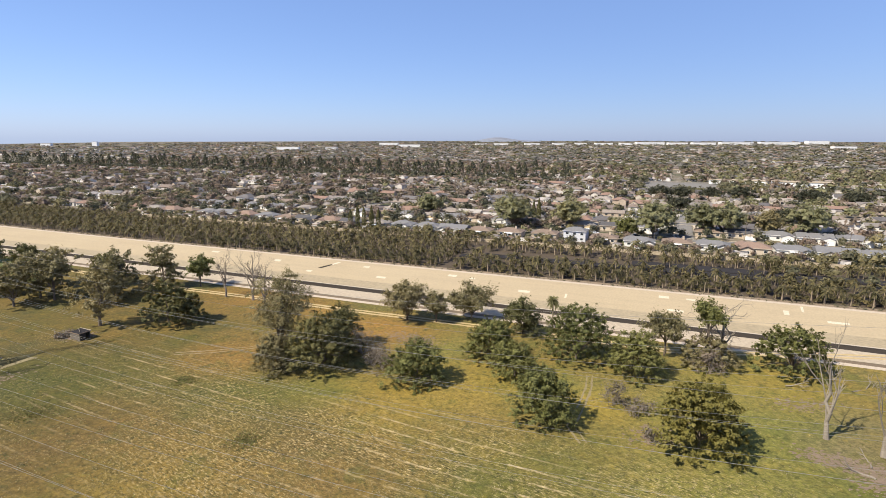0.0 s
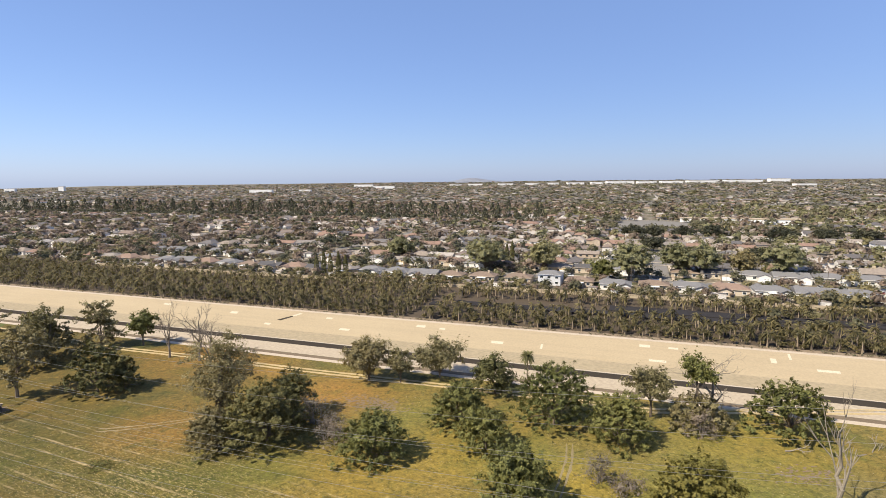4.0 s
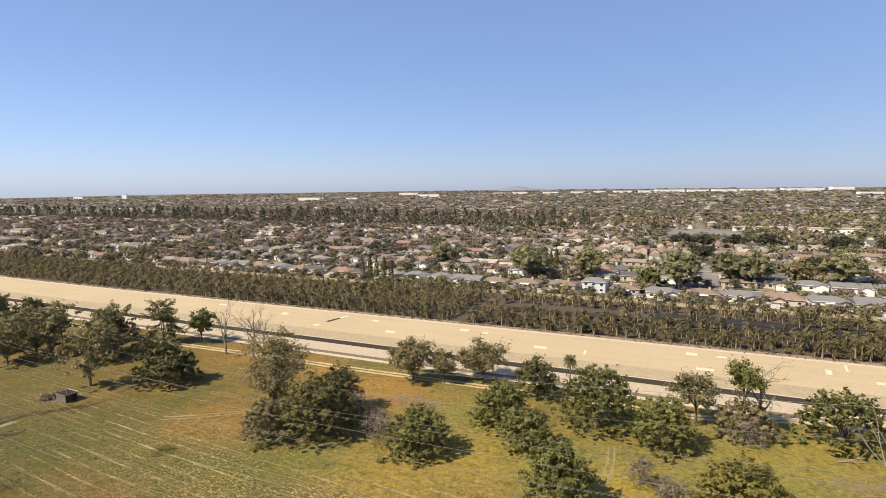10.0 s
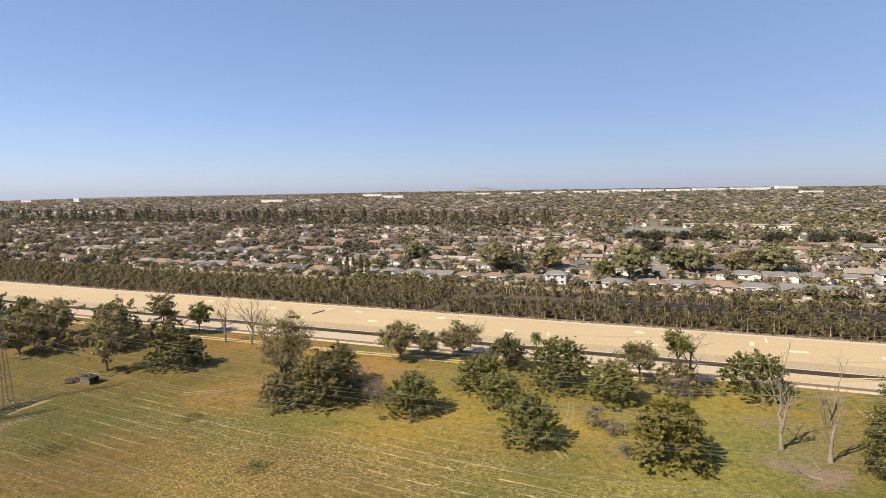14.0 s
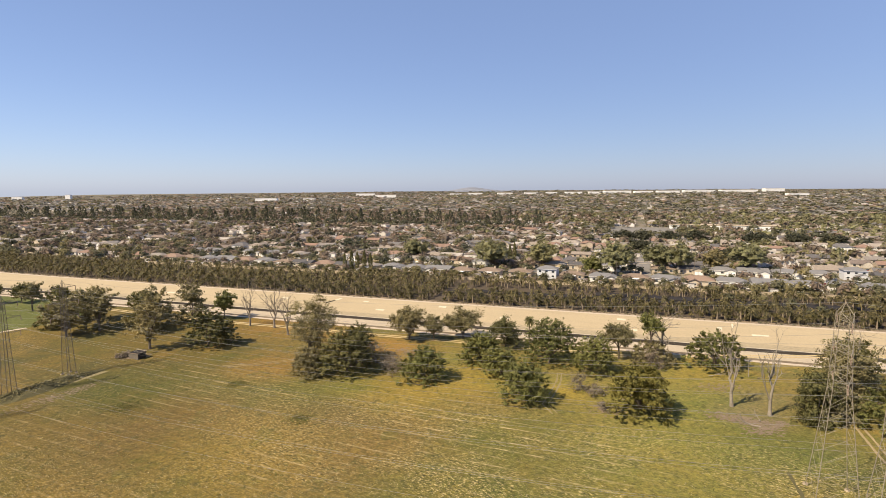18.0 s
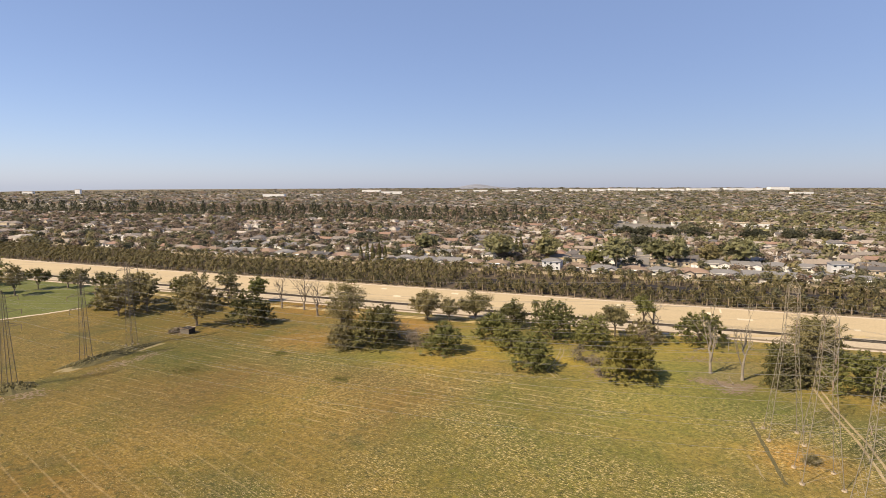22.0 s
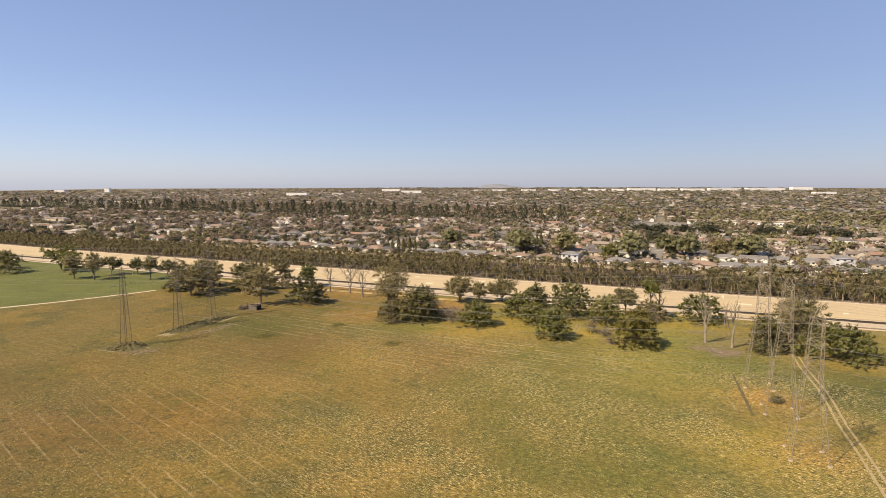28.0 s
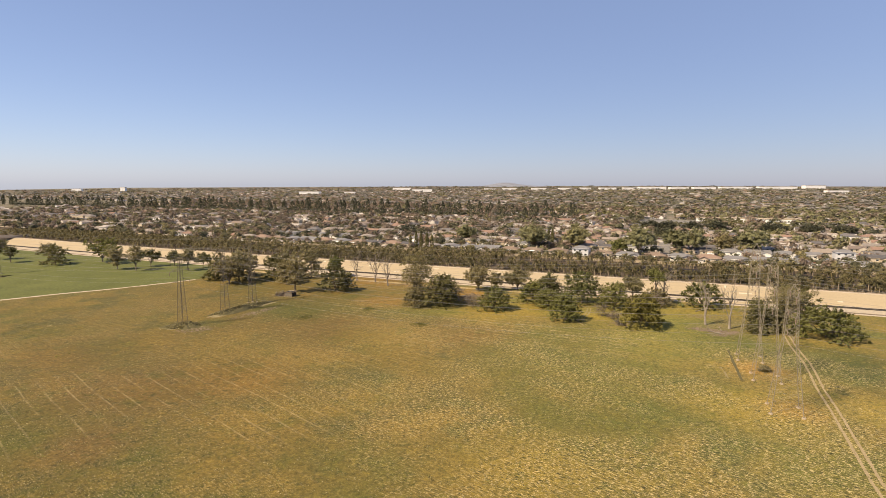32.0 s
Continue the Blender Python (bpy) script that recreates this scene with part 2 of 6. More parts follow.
for turn, side in ((ROW_TURN, True), (radians(41), False)):
    here = times(nt, mown.outputs[0], ramp(nt, north.outputs[0], [(0, (0, 0, 0)), (1, (1, 1, 1))] if side else [(0, (1, 1, 1)), (1, (0, 0, 0))]))
    wide = bands(nt, co, turn, 3.6 if side else 4.4, 4.0)
    gaps = noisy(nt, stretched(nt, co, turn, 0.12 if side else 0.05, 0.5), 1.0, 7, 0.85)
    thin = 0.94 if side else 0.965
    lines = times(nt, ramp(nt, wide, [(thin, (0, 0, 0)), (thin + 0.035, (1, 1, 1))]), ramp(nt, gaps, [(0.46 if side else 0.41, (0, 0, 0)), (0.56 if side else 0.57, (0.88 if side else 0.46,) * 3)]))
    where = times(nt, here, ramp(nt, big, [(0.44, (0.12,) * 3), (0.54, (1, 1, 1))]))
    if side:
        where = times(nt, where, edge.outputs[0])
    else:
        where = times(nt, where, ramp(nt, west.outputs[0], [(0, (0.35,) * 3), (1, (1, 1, 1))]))
    c = blend(nt, times(nt, lines, where), c, (0.44, 0.36, 0.21))
c = blend(nt, 1.0, c, ramp(nt, small, [(0.3, (0.38, 0.39, 0.39)), (0.7, (1.60, 1.54, 1.56))]), "MULTIPLY")
# the west of the field is drier and browner
span = nt.nodes.new("ShaderNodeMapRange")
span.inputs["From Min"].default_value, span.inputs["From Max"].default_value = -170, 60
nt.links.new(xyz.outputs[0], span.inputs["Value"])
c = blend(nt, 1.0, c, ramp(nt, span.outputs[0], [(0.0, (0.74, 0.70, 0.62)), (0.35, (0.70, 0.645, 0.56)), (0.6, (0.90, 0.85, 0.74)), (0.9, (1.0, 0.98, 0.88))]), "MULTIPLY")
nt.links.new(c, bsdf.inputs["Base Color"])
bumped(nt, bsdf, small, 0.8, 0.3)

M_CITY, nt, bsdf, co = fresh("city_ground", 0.95)
c = ramp(nt, noisy(nt, co, 0.055, 4, 0.6), [(0.38, (0.060, 0.066, 0.026)), (0.46, (0.110, 0.092, 0.055)), (0.54, (0.190, 0.155, 0.108)), (0.62, (0.105, 0.090, 0.058))])
c = blend(nt, ramp(nt, noisy(nt, co, 0.2, 4, 0.7), [(0.56, (0, 0, 0)), (0.62, (0.8, 0.8, 0.8))]), c, (0.30, 0.26, 0.205))
c = blend(nt, 1.0, c, ramp(nt, noisy(nt, co, 0.6, 5), [(0.3, (0.65,) * 3), (0.7, (1.2,) * 3)]), "MULTIPLY")
nt.links.new(c, bsdf.inputs["Base Color"])
M_CONC = surface("concrete_grey", (0.335, 0.27, 0.185), (0.41, 0.335, 0.235), 0.05, 20, 0.85, bump=0.15)
M_PALE = surface("concrete_pale", (0.37, 0.30, 0.215), (0.47, 0.385, 0.285), 0.2, 14, 0.85, bump=0.15)
M_BROWN = surface("dirt_strip", (0.11, 0.08, 0.05), (0.18, 0.135, 0.085), 0.15, 14, 0.95)
M_BERM = surface("berm_dirt", (0.15, 0.112, 0.072), (0.27, 0.205, 0.138), 0.12, 14, 0.95)
M_TRACK = surface("bare_track", (0.21, 0.158, 0.080), (0.335, 0.26, 0.148), 0.2, 10, 0.95)
M_RUTS = surface("yellow_ruts", (0.34, 0.25, 0.115), (0.46, 0.35, 0.18), 0.2, 10, 0.95)
M_DARK = surface("dark_matte", (0.036, 0.029, 0.022), (0.056, 0.046, 0.036), 0.2, 20, 1.0, bump=0.1)
M_STREET = surface("asphalt_street", (0.15, 0.138, 0.122), (0.205, 0.19, 0.17), 0.05, 20, 0.9, bump=0.1)
M_CLOTH = surface("shade_cloth", (0.026, 0.024, 0.025), (0.042, 0.039, 0.040), 0.2, 20, 1.0, bump=0.2)
for m in (M_CLOTH, M_DARK, M_STREET):
    m.node_tree.nodes["Principled BSDF"].inputs["Specular IOR Level"].default_value = 0.03
M_MOUND = surface("mound_weeds", (0.055, 0.050, 0.020), (0.125, 0.105, 0.048), 0.5, 8, 0.95, bump=0.6, dist=0.2)
M_DEBRIS = surface("woody_litter", (0.12, 0.086, 0.056), (0.25, 0.186, 0.130), 0.4, 10, 0.95, bump=0.6, dist=0.2)
M_SOIL = surface("nursery_soil", (0.045, 0.034, 0.022), (0.095, 0.07, 0.045), 0.2, 12, 0.95)
M_LAWN = surface("park_grass", (0.022, 0.036, 0.005), (0.142, 0.142, 0.038), 0.06, 14, 0.95, bump=0.4, dist=0.1)
M_EDGE = surface("dry_mound_edge", (0.17, 0.135, 0.065), (0.26, 0.21, 0.115), 0.4, 8, 0.95, bump=0.4)
M_CAR = palette("car_paint", [(0.60, 0.60, 0.60), (0.04, 0.04, 0.045), (0.25, 0.26, 0.28), (0.30, 0.03, 0.03), (0.72, 0.72, 0.70), (0.06, 0.09, 0.16)], 0.3, by="object")
M_TYRE = surface("tyre_rubber", (0.015, 0.015, 0.015), (0.03, 0.03, 0.03), 3, 6, 0.9, bump=0)
# channel lining: tan slope, greyer floor, long stains
M_TAN, nt, bsdf, co = fresh("channel_lining", 0.85)
c = blend(nt, noisy(nt, co, 0.03, 5), (0.308, 0.243, 0.150), (0.368, 0.295, 0.187))
c = blend(nt, ramp(nt, noisy(nt, stretched(nt, co, math.atan2(0.378, 0.926), 0.02, 0.5), 1.0, 5), [(0.45, (0, 0, 0)), (0.75, (0.5, 0.5, 0.5))]), c, (0.265, 0.212, 0.136))
c = blend(nt, 1.0, c, ramp(nt, noisy(nt, co, 1.5, 6), [(0.25, (0.86,) * 3), (0.75, (1.08,) * 3)]), "MULTIPLY")
nt.links.new(c, bsdf.inputs["Base Color"])
M_FLOOR = surface("channel_floor", (0.275, 0.22, 0.134), (0.335, 0.27, 0.168), 0.04, 20, 0.85, bump=0.1)
M_PATCH = surface("repair_patch", (0.43, 0.365, 0.26), (0.51, 0.435, 0.32), 0.3, 8, 0.85, bump=0.1)

M_BARK = surface("bark", (0.09, 0.07, 0.05), (0.19, 0.15, 0.11), 1.2, 8, 0.95)
M_DEAD = surface("bleached_wood", (0.15, 0.126, 0.096), (0.28, 0.24, 0.188), 0.8, 8, 0.9)
M_TWIG = surface("grey_twigs", (0.13, 0.105, 0.08), (0.24, 0.20, 0.155), 1.0, 8, 0.95)
M_STEEL = surface("galvanised_steel", (0.185, 0.158, 0.118), (0.29, 0.25, 0.19), 0.8, 10, 0.6, 0.2, bump=0)
# darker brown steel for the slim western towers
M_DARKSTEEL = surface("dark_steel", (0.11, 0.09, 0.068), (0.19, 0.16, 0.125), 0.8, 10, 0.7, 0.1, bump=0)
M_WIRE = surface("conductor", (0.27, 0.26, 0.245), (0.35, 0.34, 0.32), 0.5, 10, 0.5, 0.5, bump=0)
M_GLASS = surface("insulator_glaze", (0.20, 0.14, 0.11), (0.30, 0.22, 0.17), 1, 4, 0.35, bump=0)
L_DARK = foliage("leaf_dark", [(0.089, 0.086, 0.032), (0.12, 0.114, 0.043), (0.167, 0.152, 0.06)])
L_GREEN = foliage("leaf_green", [(0.114, 0.118, 0.036), (0.149, 0.151, 0.047), (0.196, 0.192, 0.064)])
L_OLIVE = foliage("leaf_olive", [(0.153, 0.133, 0.063), (0.197, 0.171, 0.084), (0.261, 0.222, 0.114)])
L_BRIGHT = foliage("leaf_bright", [(0.12, 0.11, 0.026), (0.16, 0.143, 0.034), (0.21, 0.181, 0.049)])
# far trees: pale grey leaf colour holds the distance haze
L_HAZE = foliage("leaf_hazed", [(0.118, 0.109, 0.096), (0.165, 0.153, 0.136), (0.212, 0.198, 0.178)])
L_STRAW = foliage("straw", [(0.20, 0.165, 0.075), (0.30, 0.25, 0.13), (0.40, 0.34, 0.20)])
L_WEED = foliage("weed", [(0.090, 0.094, 0.024), (0.125, 0.126, 0.034), (0.170, 0.158, 0.050)])
L_GREY = foliage("twig_grey", [(0.13, 0.105, 0.085), (0.18, 0.15, 0.122), (0.23, 0.195, 0.16)])
L_PALM = foliage("palm_leaf", [(0.048, 0.045, 0.018), (0.092, 0.081, 0.034), (0.165, 0.136, 0.062)])
# next three leaf colours are greyed and blued a little for haze
L_MIX = foliage("suburb_leaf", [(0.122, 0.095, 0.072), (0.165, 0.128, 0.098), (0.200, 0.154, 0.119), (0.235, 0.180, 0.142)], 0.7)
L_YARD = foliage("yard_leaf", [(0.080, 0.078, 0.044), (0.116, 0.111, 0.064), (0.160, 0.148, 0.090)])
L_STREET = foliage("street_tree_leaf", [(0.165, 0.162, 0.080), (0.218, 0.210, 0.108), (0.275, 0.260, 0.142)])
L_PINE = foliage("windbreak_leaf", [(0.046, 0.048, 0.032), (0.070, 0.072, 0.046), (0.098, 0.098, 0.062)])
M_PTRUNK = surface("palm_trunk", (0.18, 0.14, 0.095), (0.32, 0.255, 0.18), 1, 8, 0.95)
M_WALLS = palette("house_paint", [(0.50, 0.44, 0.36), (0.64, 0.60, 0.55), (0.42, 0.34, 0.26), (0.56, 0.51, 0.45), (0.50, 0.42, 0.31), (0.70, 0.67, 0.63)])
M_ROOFS = palette("roof_shingle", [(0.20, 0.155, 0.125), (0.14, 0.128, 0.122), (0.235, 0.152, 0.114), (0.25, 0.205, 0.165), (0.17, 0.135, 0.115), (0.29, 0.245, 0.205), (0.20, 0.175, 0.155), (0.36, 0.32, 0.28), (0.11, 0.10, 0.098)], 0.9)
M_WHITE = surface("white_paint", (0.70, 0.69, 0.66), (0.82, 0.81, 0.79), 0.1, 10, 0.7, bump=0)
M_PANE, nt, bsdf, co = fresh("window_glass", 0.08)
bsdf.inputs["Base Color"].default_value = (0.03, 0.035, 0.04, 1)
bsdf.inputs["Specular IOR Level"].default_value = 0.5
M_RUST = surface("weathered_panel", (0.085, 0.072, 0.058), (0.17, 0.145, 0.115), 0.8, 8, 0.8)
M_FARW = surface("far_white_wall", (0.66, 0.64, 0.61), (0.78, 0.76, 0.73), 0.02, 10, 0.8, bump=0)
# bluish grey puts the distance haze into the hill's colour
M_HILL = surface("hill_haze_tint", (0.15, 0.16, 0.185), (0.20, 0.21, 0.24), 0.004, 8, 1.0, bump=0)

# ---- mesh helpers ----


class Build:
    """Collects vertices and faces, then becomes one mesh."""

    def __init__(self):
        self.v, self.f, self.n = [], [], 0

    def add(self, v, f):
        v = np.asarray(v, float).reshape(-1, 3)
        self.v.append(v)
        self.f.append(np.asarray(f, int) + self.n)
        self.n += len(v)
        return self

    def quad(self, a, b, c, d):
        return self.add([a, b, c, d], [[0, 1, 2, 3]])

    def box(self, x0, y0, z0, x1, y1, z1):
        v = [(x, y, z) for z in (z0, z1) for y in (y0, y1) for x in (x0, x1)]
        return self.add(v, [[0, 2, 3, 1], [4, 5, 7, 6], [0, 1, 5, 4], [2, 6, 7, 3], [0, 4, 6, 2], [1, 3, 7, 5]])

    def tube(self, pts, radii, sides=6):
        pts = np.asarray(pts, float)
        ang = np.arange(sides) * 2 * np.pi / sides
        rings = []
        for i, p in enumerate(pts):
            d = pts[min(i + 1, len(pts) - 1)] - pts[max(i - 1, 0)]
            d = d / (np.linalg.norm(d) + 1e-9)
            a = np.cross(d, (0, 0, 1) if abs(d[2]) < 0.9 else (1, 0, 0))
            a /= np.linalg.norm(a)
            b = np.cross(d, a)
            rings.append(p + radii[i] * (np.cos(ang)[:, None] * a + np.sin(ang)[:, None] * b))
        faces = []
        for i in range(len(pts) - 1):
            for k in range(sides):
                k2 = (k + 1) % sides
                faces.append((i * sides + k, i * sides + k2, (i + 1) * sides + k2, (i + 1) * sides + k))
        return self.add(np.concatenate(rings), faces)

    def mesh(self, name, material):
        me = bpy.data.meshes.new(name)
        v = np.concatenate(self.v) if self.v else np.zeros((0, 3))
        nf = sum(len(f) for f in self.f)
        loops = np.concatenate([f.ravel() for f in self.f])
        sizes = np.concatenate([np.full(len(f), f.shape[1]) for f in self.f])
        me.vertices.add(len(v))
        me.vertices.foreach_set("co", v.astype(np.float32).ravel())
        me.loops.add(len(loops))
        me.loops.foreach_set("vertex_index", loops.astype(np.int32))
        me.polygons.add(nf)
        me.polygons.foreach_set("loop_start", (np.cumsum(sizes) - sizes).astype(np.int32))
        me.polygons.foreach_set("loop_total", sizes.astype(np.int32))
        me.update(calc_edges=True)
        me.shade_flat()
        me.materials.append(material)
        return me


def part(name, b, material, parent, label=""):
    """One mesh object under a thing or a part."""
    ob = new(name, b if isinstance(b, bpy.types.Mesh) else b.mesh(name, material))
    ob.parent = parent
    if label:
        ob["label"] = label
    return ob


def thing(name, label, category, x=0, y=0, z=0, turn=0, group="", kind=""):
    ob = new(name)
    ob.empty_display_size = 0.5
    ob.matrix_world = pose(x, y, z, 0, 0, turn)
    return tagged(ob, label, category, group, kind)


def solid(name, b, material, label, category, kind="structure", group=""):
    return tagged(new(name, b.mesh(name, material)), label, category, group, kind)


# ---- plan: s runs along the channel, n across it ----
ORIGIN, ALONG, ACROSS = (47.0, 163.0), (0.926, -0.378), (0.378, 0.926)
CHANNEL_TURN = math.degrees(math.atan2(-0.378, 0.926))


def at(s, n, bend=True):
    s, n = np.asarray(s, float), np.asarray(n, float)
    if bend:
        n = n + 1.1e-4 * np.clip(-s - 250, 0, 400) ** 2
    return ORIGIN[0] + s * ALONG[0] + n * ACROSS[0], ORIGIN[1] + s * ALONG[1] + n * ACROSS[1]


STATIONS = np.concatenate([[-4600, -3000, -1800, -1200], np.arange(-900, 701, 20), [1000, 1600, 2600, 4600]]).astype(float)


def strip(b, n0, n1, z0, z1, s=STATIONS):
    """A band along the channel between two offsets."""
    s = np.asarray(s, float)
    xa, ya = at(s, n0)
    xb, yb = at(s, n1)
    v = np.concatenate([np.stack([xa, ya, np.full_like(s, z0)], 1), np.stack([xb, yb, np.full_like(s, z1)], 1)])
    k = len(s)
    return b.add(v, [(i, i + 1, k + i + 1, k + i) for i in range(k - 1)])


def ribbon(pts, width, z, rng, wobble=0.25):
    """An uneven track along points on the ground."""
    pts = np.asarray(pts, float)
    seg = np.linalg.norm(np.diff(pts, axis=0), axis=1)
    t = np.concatenate([[0], np.cumsum(seg)])
    u = np.linspace(0, t[-1], max(8, int(t[-1] / 1.5)))
    p = np.stack([np.interp(u, t, pts[:, 0]), np.interp(u, t, pts[:, 1])], 1)
    d = np.gradient(p, axis=0)
    d /= np.linalg.norm(d, axis=1)[:, None]
    nrm = np.stack([-d[:, 1], d[:, 0]], 1)
    w0, w1 = (width / 2 * (1 + wobble * rng.normal(size=len(u)))[:, None] for _ in range(2))
    a, c = p + nrm * w0, p - nrm * w1
    v = np.concatenate([np.c_[a, np.full(len(u), z)], np.c_[c, np.full(len(u), z)]])
    k = len(u)
    return Build().add(v, [(k + i, k + i + 1, i + 1, i) for i in range(k - 1)])


def blot(cx, cy, rx, ry, turn, z, rng, top=0.0, rings=4):
    """An uneven patch of ground, flat or mounded."""
    k = 40
    a = np.arange(k) * 2 * np.pi / k
    wob = 1 + 0.16 * np.sin(3 * a + rng.uniform(0, 6)) + 0.1 * np.sin(7 * a + rng.uniform(0, 6)) + 0.05 * rng.normal(size=k)
    v, f = [(cx, cy, z + top)], []
    ct, st = math.cos(turn), math.sin(turn)
    for r in range(1, rings + 1):
        q = r / rings
        x, y = rx * q * wob * np.cos(a), ry * q * wob * np.sin(a)
        h = z + top * (1 - q ** 2) + (0.12 * top * rng.normal(size=k) if q < 1 else 0)
        v += list(zip(cx + x * ct - y * st, cy + x * st + y * ct, np.broadcast_to(h, k)))
    b = Build()
    b.add(v, [(1 + (r - 1) * k + i, 1 + r * k + i, 1 + r * k + (i + 1) % k, 1 + (r - 1) * k + (i + 1) % k) for r in range(1, rings) for i in range(k)])
    b.add(v[:k + 1], [(0, 1 + i, 1 + (i + 1) % k) for i in range(k)])
    return b


rng = np.random.default_rng(7)
# ---- ground and channel ----
def climb(n):
    """The plain climbs gently towards the horizon."""
    return 40 * (np.clip(np.asarray(n, float) - 800, 0, None) / 3800) ** 1.25


def across(x, y):
    return (x - ORIGIN[0]) * ACROSS[0] + (y - ORIGIN[1]) * ACROSS[1]


sheet = Build()
strip(sheet, -4600, -12.6, 0, 0)
EDGES = [46, 400, 800, 1100, 1500, 2000, 2600, 3300, 4000, 4700]
for n0, n1 in zip(EDGES, EDGES[1:]):
    strip(sheet, n0, n1, climb(n0), climb(n1))
ground = solid("ground", sheet, M_FIELD, "dry weedy field and city ground", "ground")
ground.data.materials.append(M_CITY)
for poly in ground.data.polygons:
    poly.material_index = int(poly.index >= len(STATIONS) - 1)

rim = [(-620, -160), (-330, 60), (-232, 134), (-216, 148), (-197, 162), (-177, 180), (-168, 190), (-158, 214)] + [tuple(float(q) for q in at(s, -13.2)) for s in range(-220, -660, -40)]
solid("park_lawn", Build().add([(x, y, 0.012) for x, y in rim], [list(range(len(rim)))]), M_LAWN, "mown olive-green park grass beside the path", "ground")
for name, n0, n1, z0, z1, m, label in (
        ("nursery_soil", 46.9, 121.0, 0.03, 0.03, M_SOIL, "dark bare soil under the palm rows"),
        ("verge", -12.6, -10.6, 0.0, 0.02, M_PALE, "pale gravel verge beside the service road"),
        ("drain_strip", -10.6, -8.2, 0.02, 0.0, M_BROWN, "brown dirt strip between pavements"),
        ("service_road", -8.2, 0.0, 0.0, 0.0, M_CONC, "grey concrete service road along the channel"),
        # near-black flat strip, 4 m wide, level with the service road
        ("bike_path", 0.0, 4.0, 0.0, 0.0, M_DARK, "dark strip along the channel edge"),
        ("channel_lip_near", 4.0, 4.8, 0.1, 0.1, M_PALE, "pale concrete lip of the channel"),
        ("channel_slope_near", 4.8, 12.5, 0.1, -4.0, M_TAN, "sloped concrete channel side"),
        ("channel_floor", 12.5, 27.0, -4.0, -4.0, M_FLOOR, "dry flat concrete channel floor"),
        ("channel_slope_far", 27.0, 41.2, -4.0, 0.1, M_TAN, "sunlit tan concrete channel slope with stains"),
        ("channel_lip_far", 41.2, 43.4, 0.1, 0.12, M_PALE, "pale concrete edge on top of the slope"),
        ("berm", 43.4, 46.9, 0.12, 0.03, M_BERM, "brown dirt berm beside the palms")):
    solid(name, strip(Build(), n0, n1, z0, z1), m, label, "pavement" if "road" in name or "path" in name else "channel")

# repair patches on the slope
SLOPE = 4.1 / 14.2
for s, n, ls, ln in ((-150, 36, 5, 2.0), (-128, 30, 4, 1.6), (-103, 38, 4, 1.4), (-92, 31, 6, 1.6), (-62, 38, 5, 1.8), (-53, 37.5, 3, 1.2),
                     (-30, 32, 6, 1.8), (-14, 32, 1, 3.4), (20, 38, 4.5, 1.8), (29, 38, 4, 1.2), (24, 30, 7, 1.4), (58, 36, 2.2, 3.0), (72, 33, 8, 1.4),
                     (63, 39, 1, 4), (97, 33, 3.5, 1.6), (112, 31, 3, 1.4), (-190, 38, 6, 1.6), (-225, 33, 7, 2), (150, 35, 6, 1.6), (185, 32, 5, 1.8)):
    ls, ln = ls * 0.75, ln * 0.85
    v = [(*at(s + a * ls / 2, n + c * ln / 2), 0.1 + (n + c * ln / 2 - 41.2) * SLOPE + 0.02) for a, c in ((-1, -1), (1, -1), (1, 1), (-1, 1))]
    solid("repair_patch", Build().quad(*v), M_PATCH, "pale concrete repair patch on the channel slope", "patch", group="repair patches")
# storm drain outlet, a notch with a pale apron; its shade is a flat dark quad
out = thing("drain_outlet", "concrete storm drain outlet in the channel slope", "drain", kind="structure")
v = lambda s, n, dz=0.03: (*at(s, n), 0.1 + (n - 41.2) * SLOPE + dz)
part("apron", Build().quad(v(-121, 37.2, 0.05), v(-119.7, 37.0, 0.05), v(-117, 39.6, 0.05), v(-118.5, 39.8, 0.05)), M_PATCH, out)
part("dark_gap", Build().quad(v(-125.7, 33.4, 0.04), v(-123.7, 33.2, 0.04), v(-119.9, 36.8, 0.04), v(-120.7, 37.4, 0.04)), M_DARK, out)

# tracks and bare patches in the field
TRACKS = (
    ("field_track", [(150, 150 - 20), (60, 137), (33, 148), (-15, 166), (-34, 173), (-66, 186), (-104, 200), (-170, 232)], 2.0, "two-rut dirt track beside the service road"),
    ("farm_road", [(104, 112), (96, 84), (88, 66), (81.8, 49.5), (77.2, 39.5), (71.5, 28.0), (65.2, 13.2), (58.8, -0.8), (51, -18), (34, -60), (10, -118), (-20, -190), (-60, -290)], 1.6, "pale two-rut dirt road through the field"),
)
for name, pts, gap, label in TRACKS:
    tr = thing(name, label, "track", kind="structure")
    p = np.array(pts, float)
    d = np.gradient(p, axis=0)
    d /= np.linalg.norm(d, axis=1)[:, None]
    q = np.stack([-d[:, 1], d[:, 0]], 1) * gap / 2
    for side in (1, -1):
        part("rut", ribbon(p + side * q, 1.15 if gap == 2.0 else 0.55, 0.035, rng, 0.16), M_RUTS if gap == 2.0 else M_TRACK, tr)
solid("gravel_path", ribbon([(-330, 60), (-232, 134), (-216, 148), (-197, 162), (-177, 180), (-168, 190)], 2.2, 0.04, rng, 0.15), M_PALE, "pale gravel path across the grass", "path")
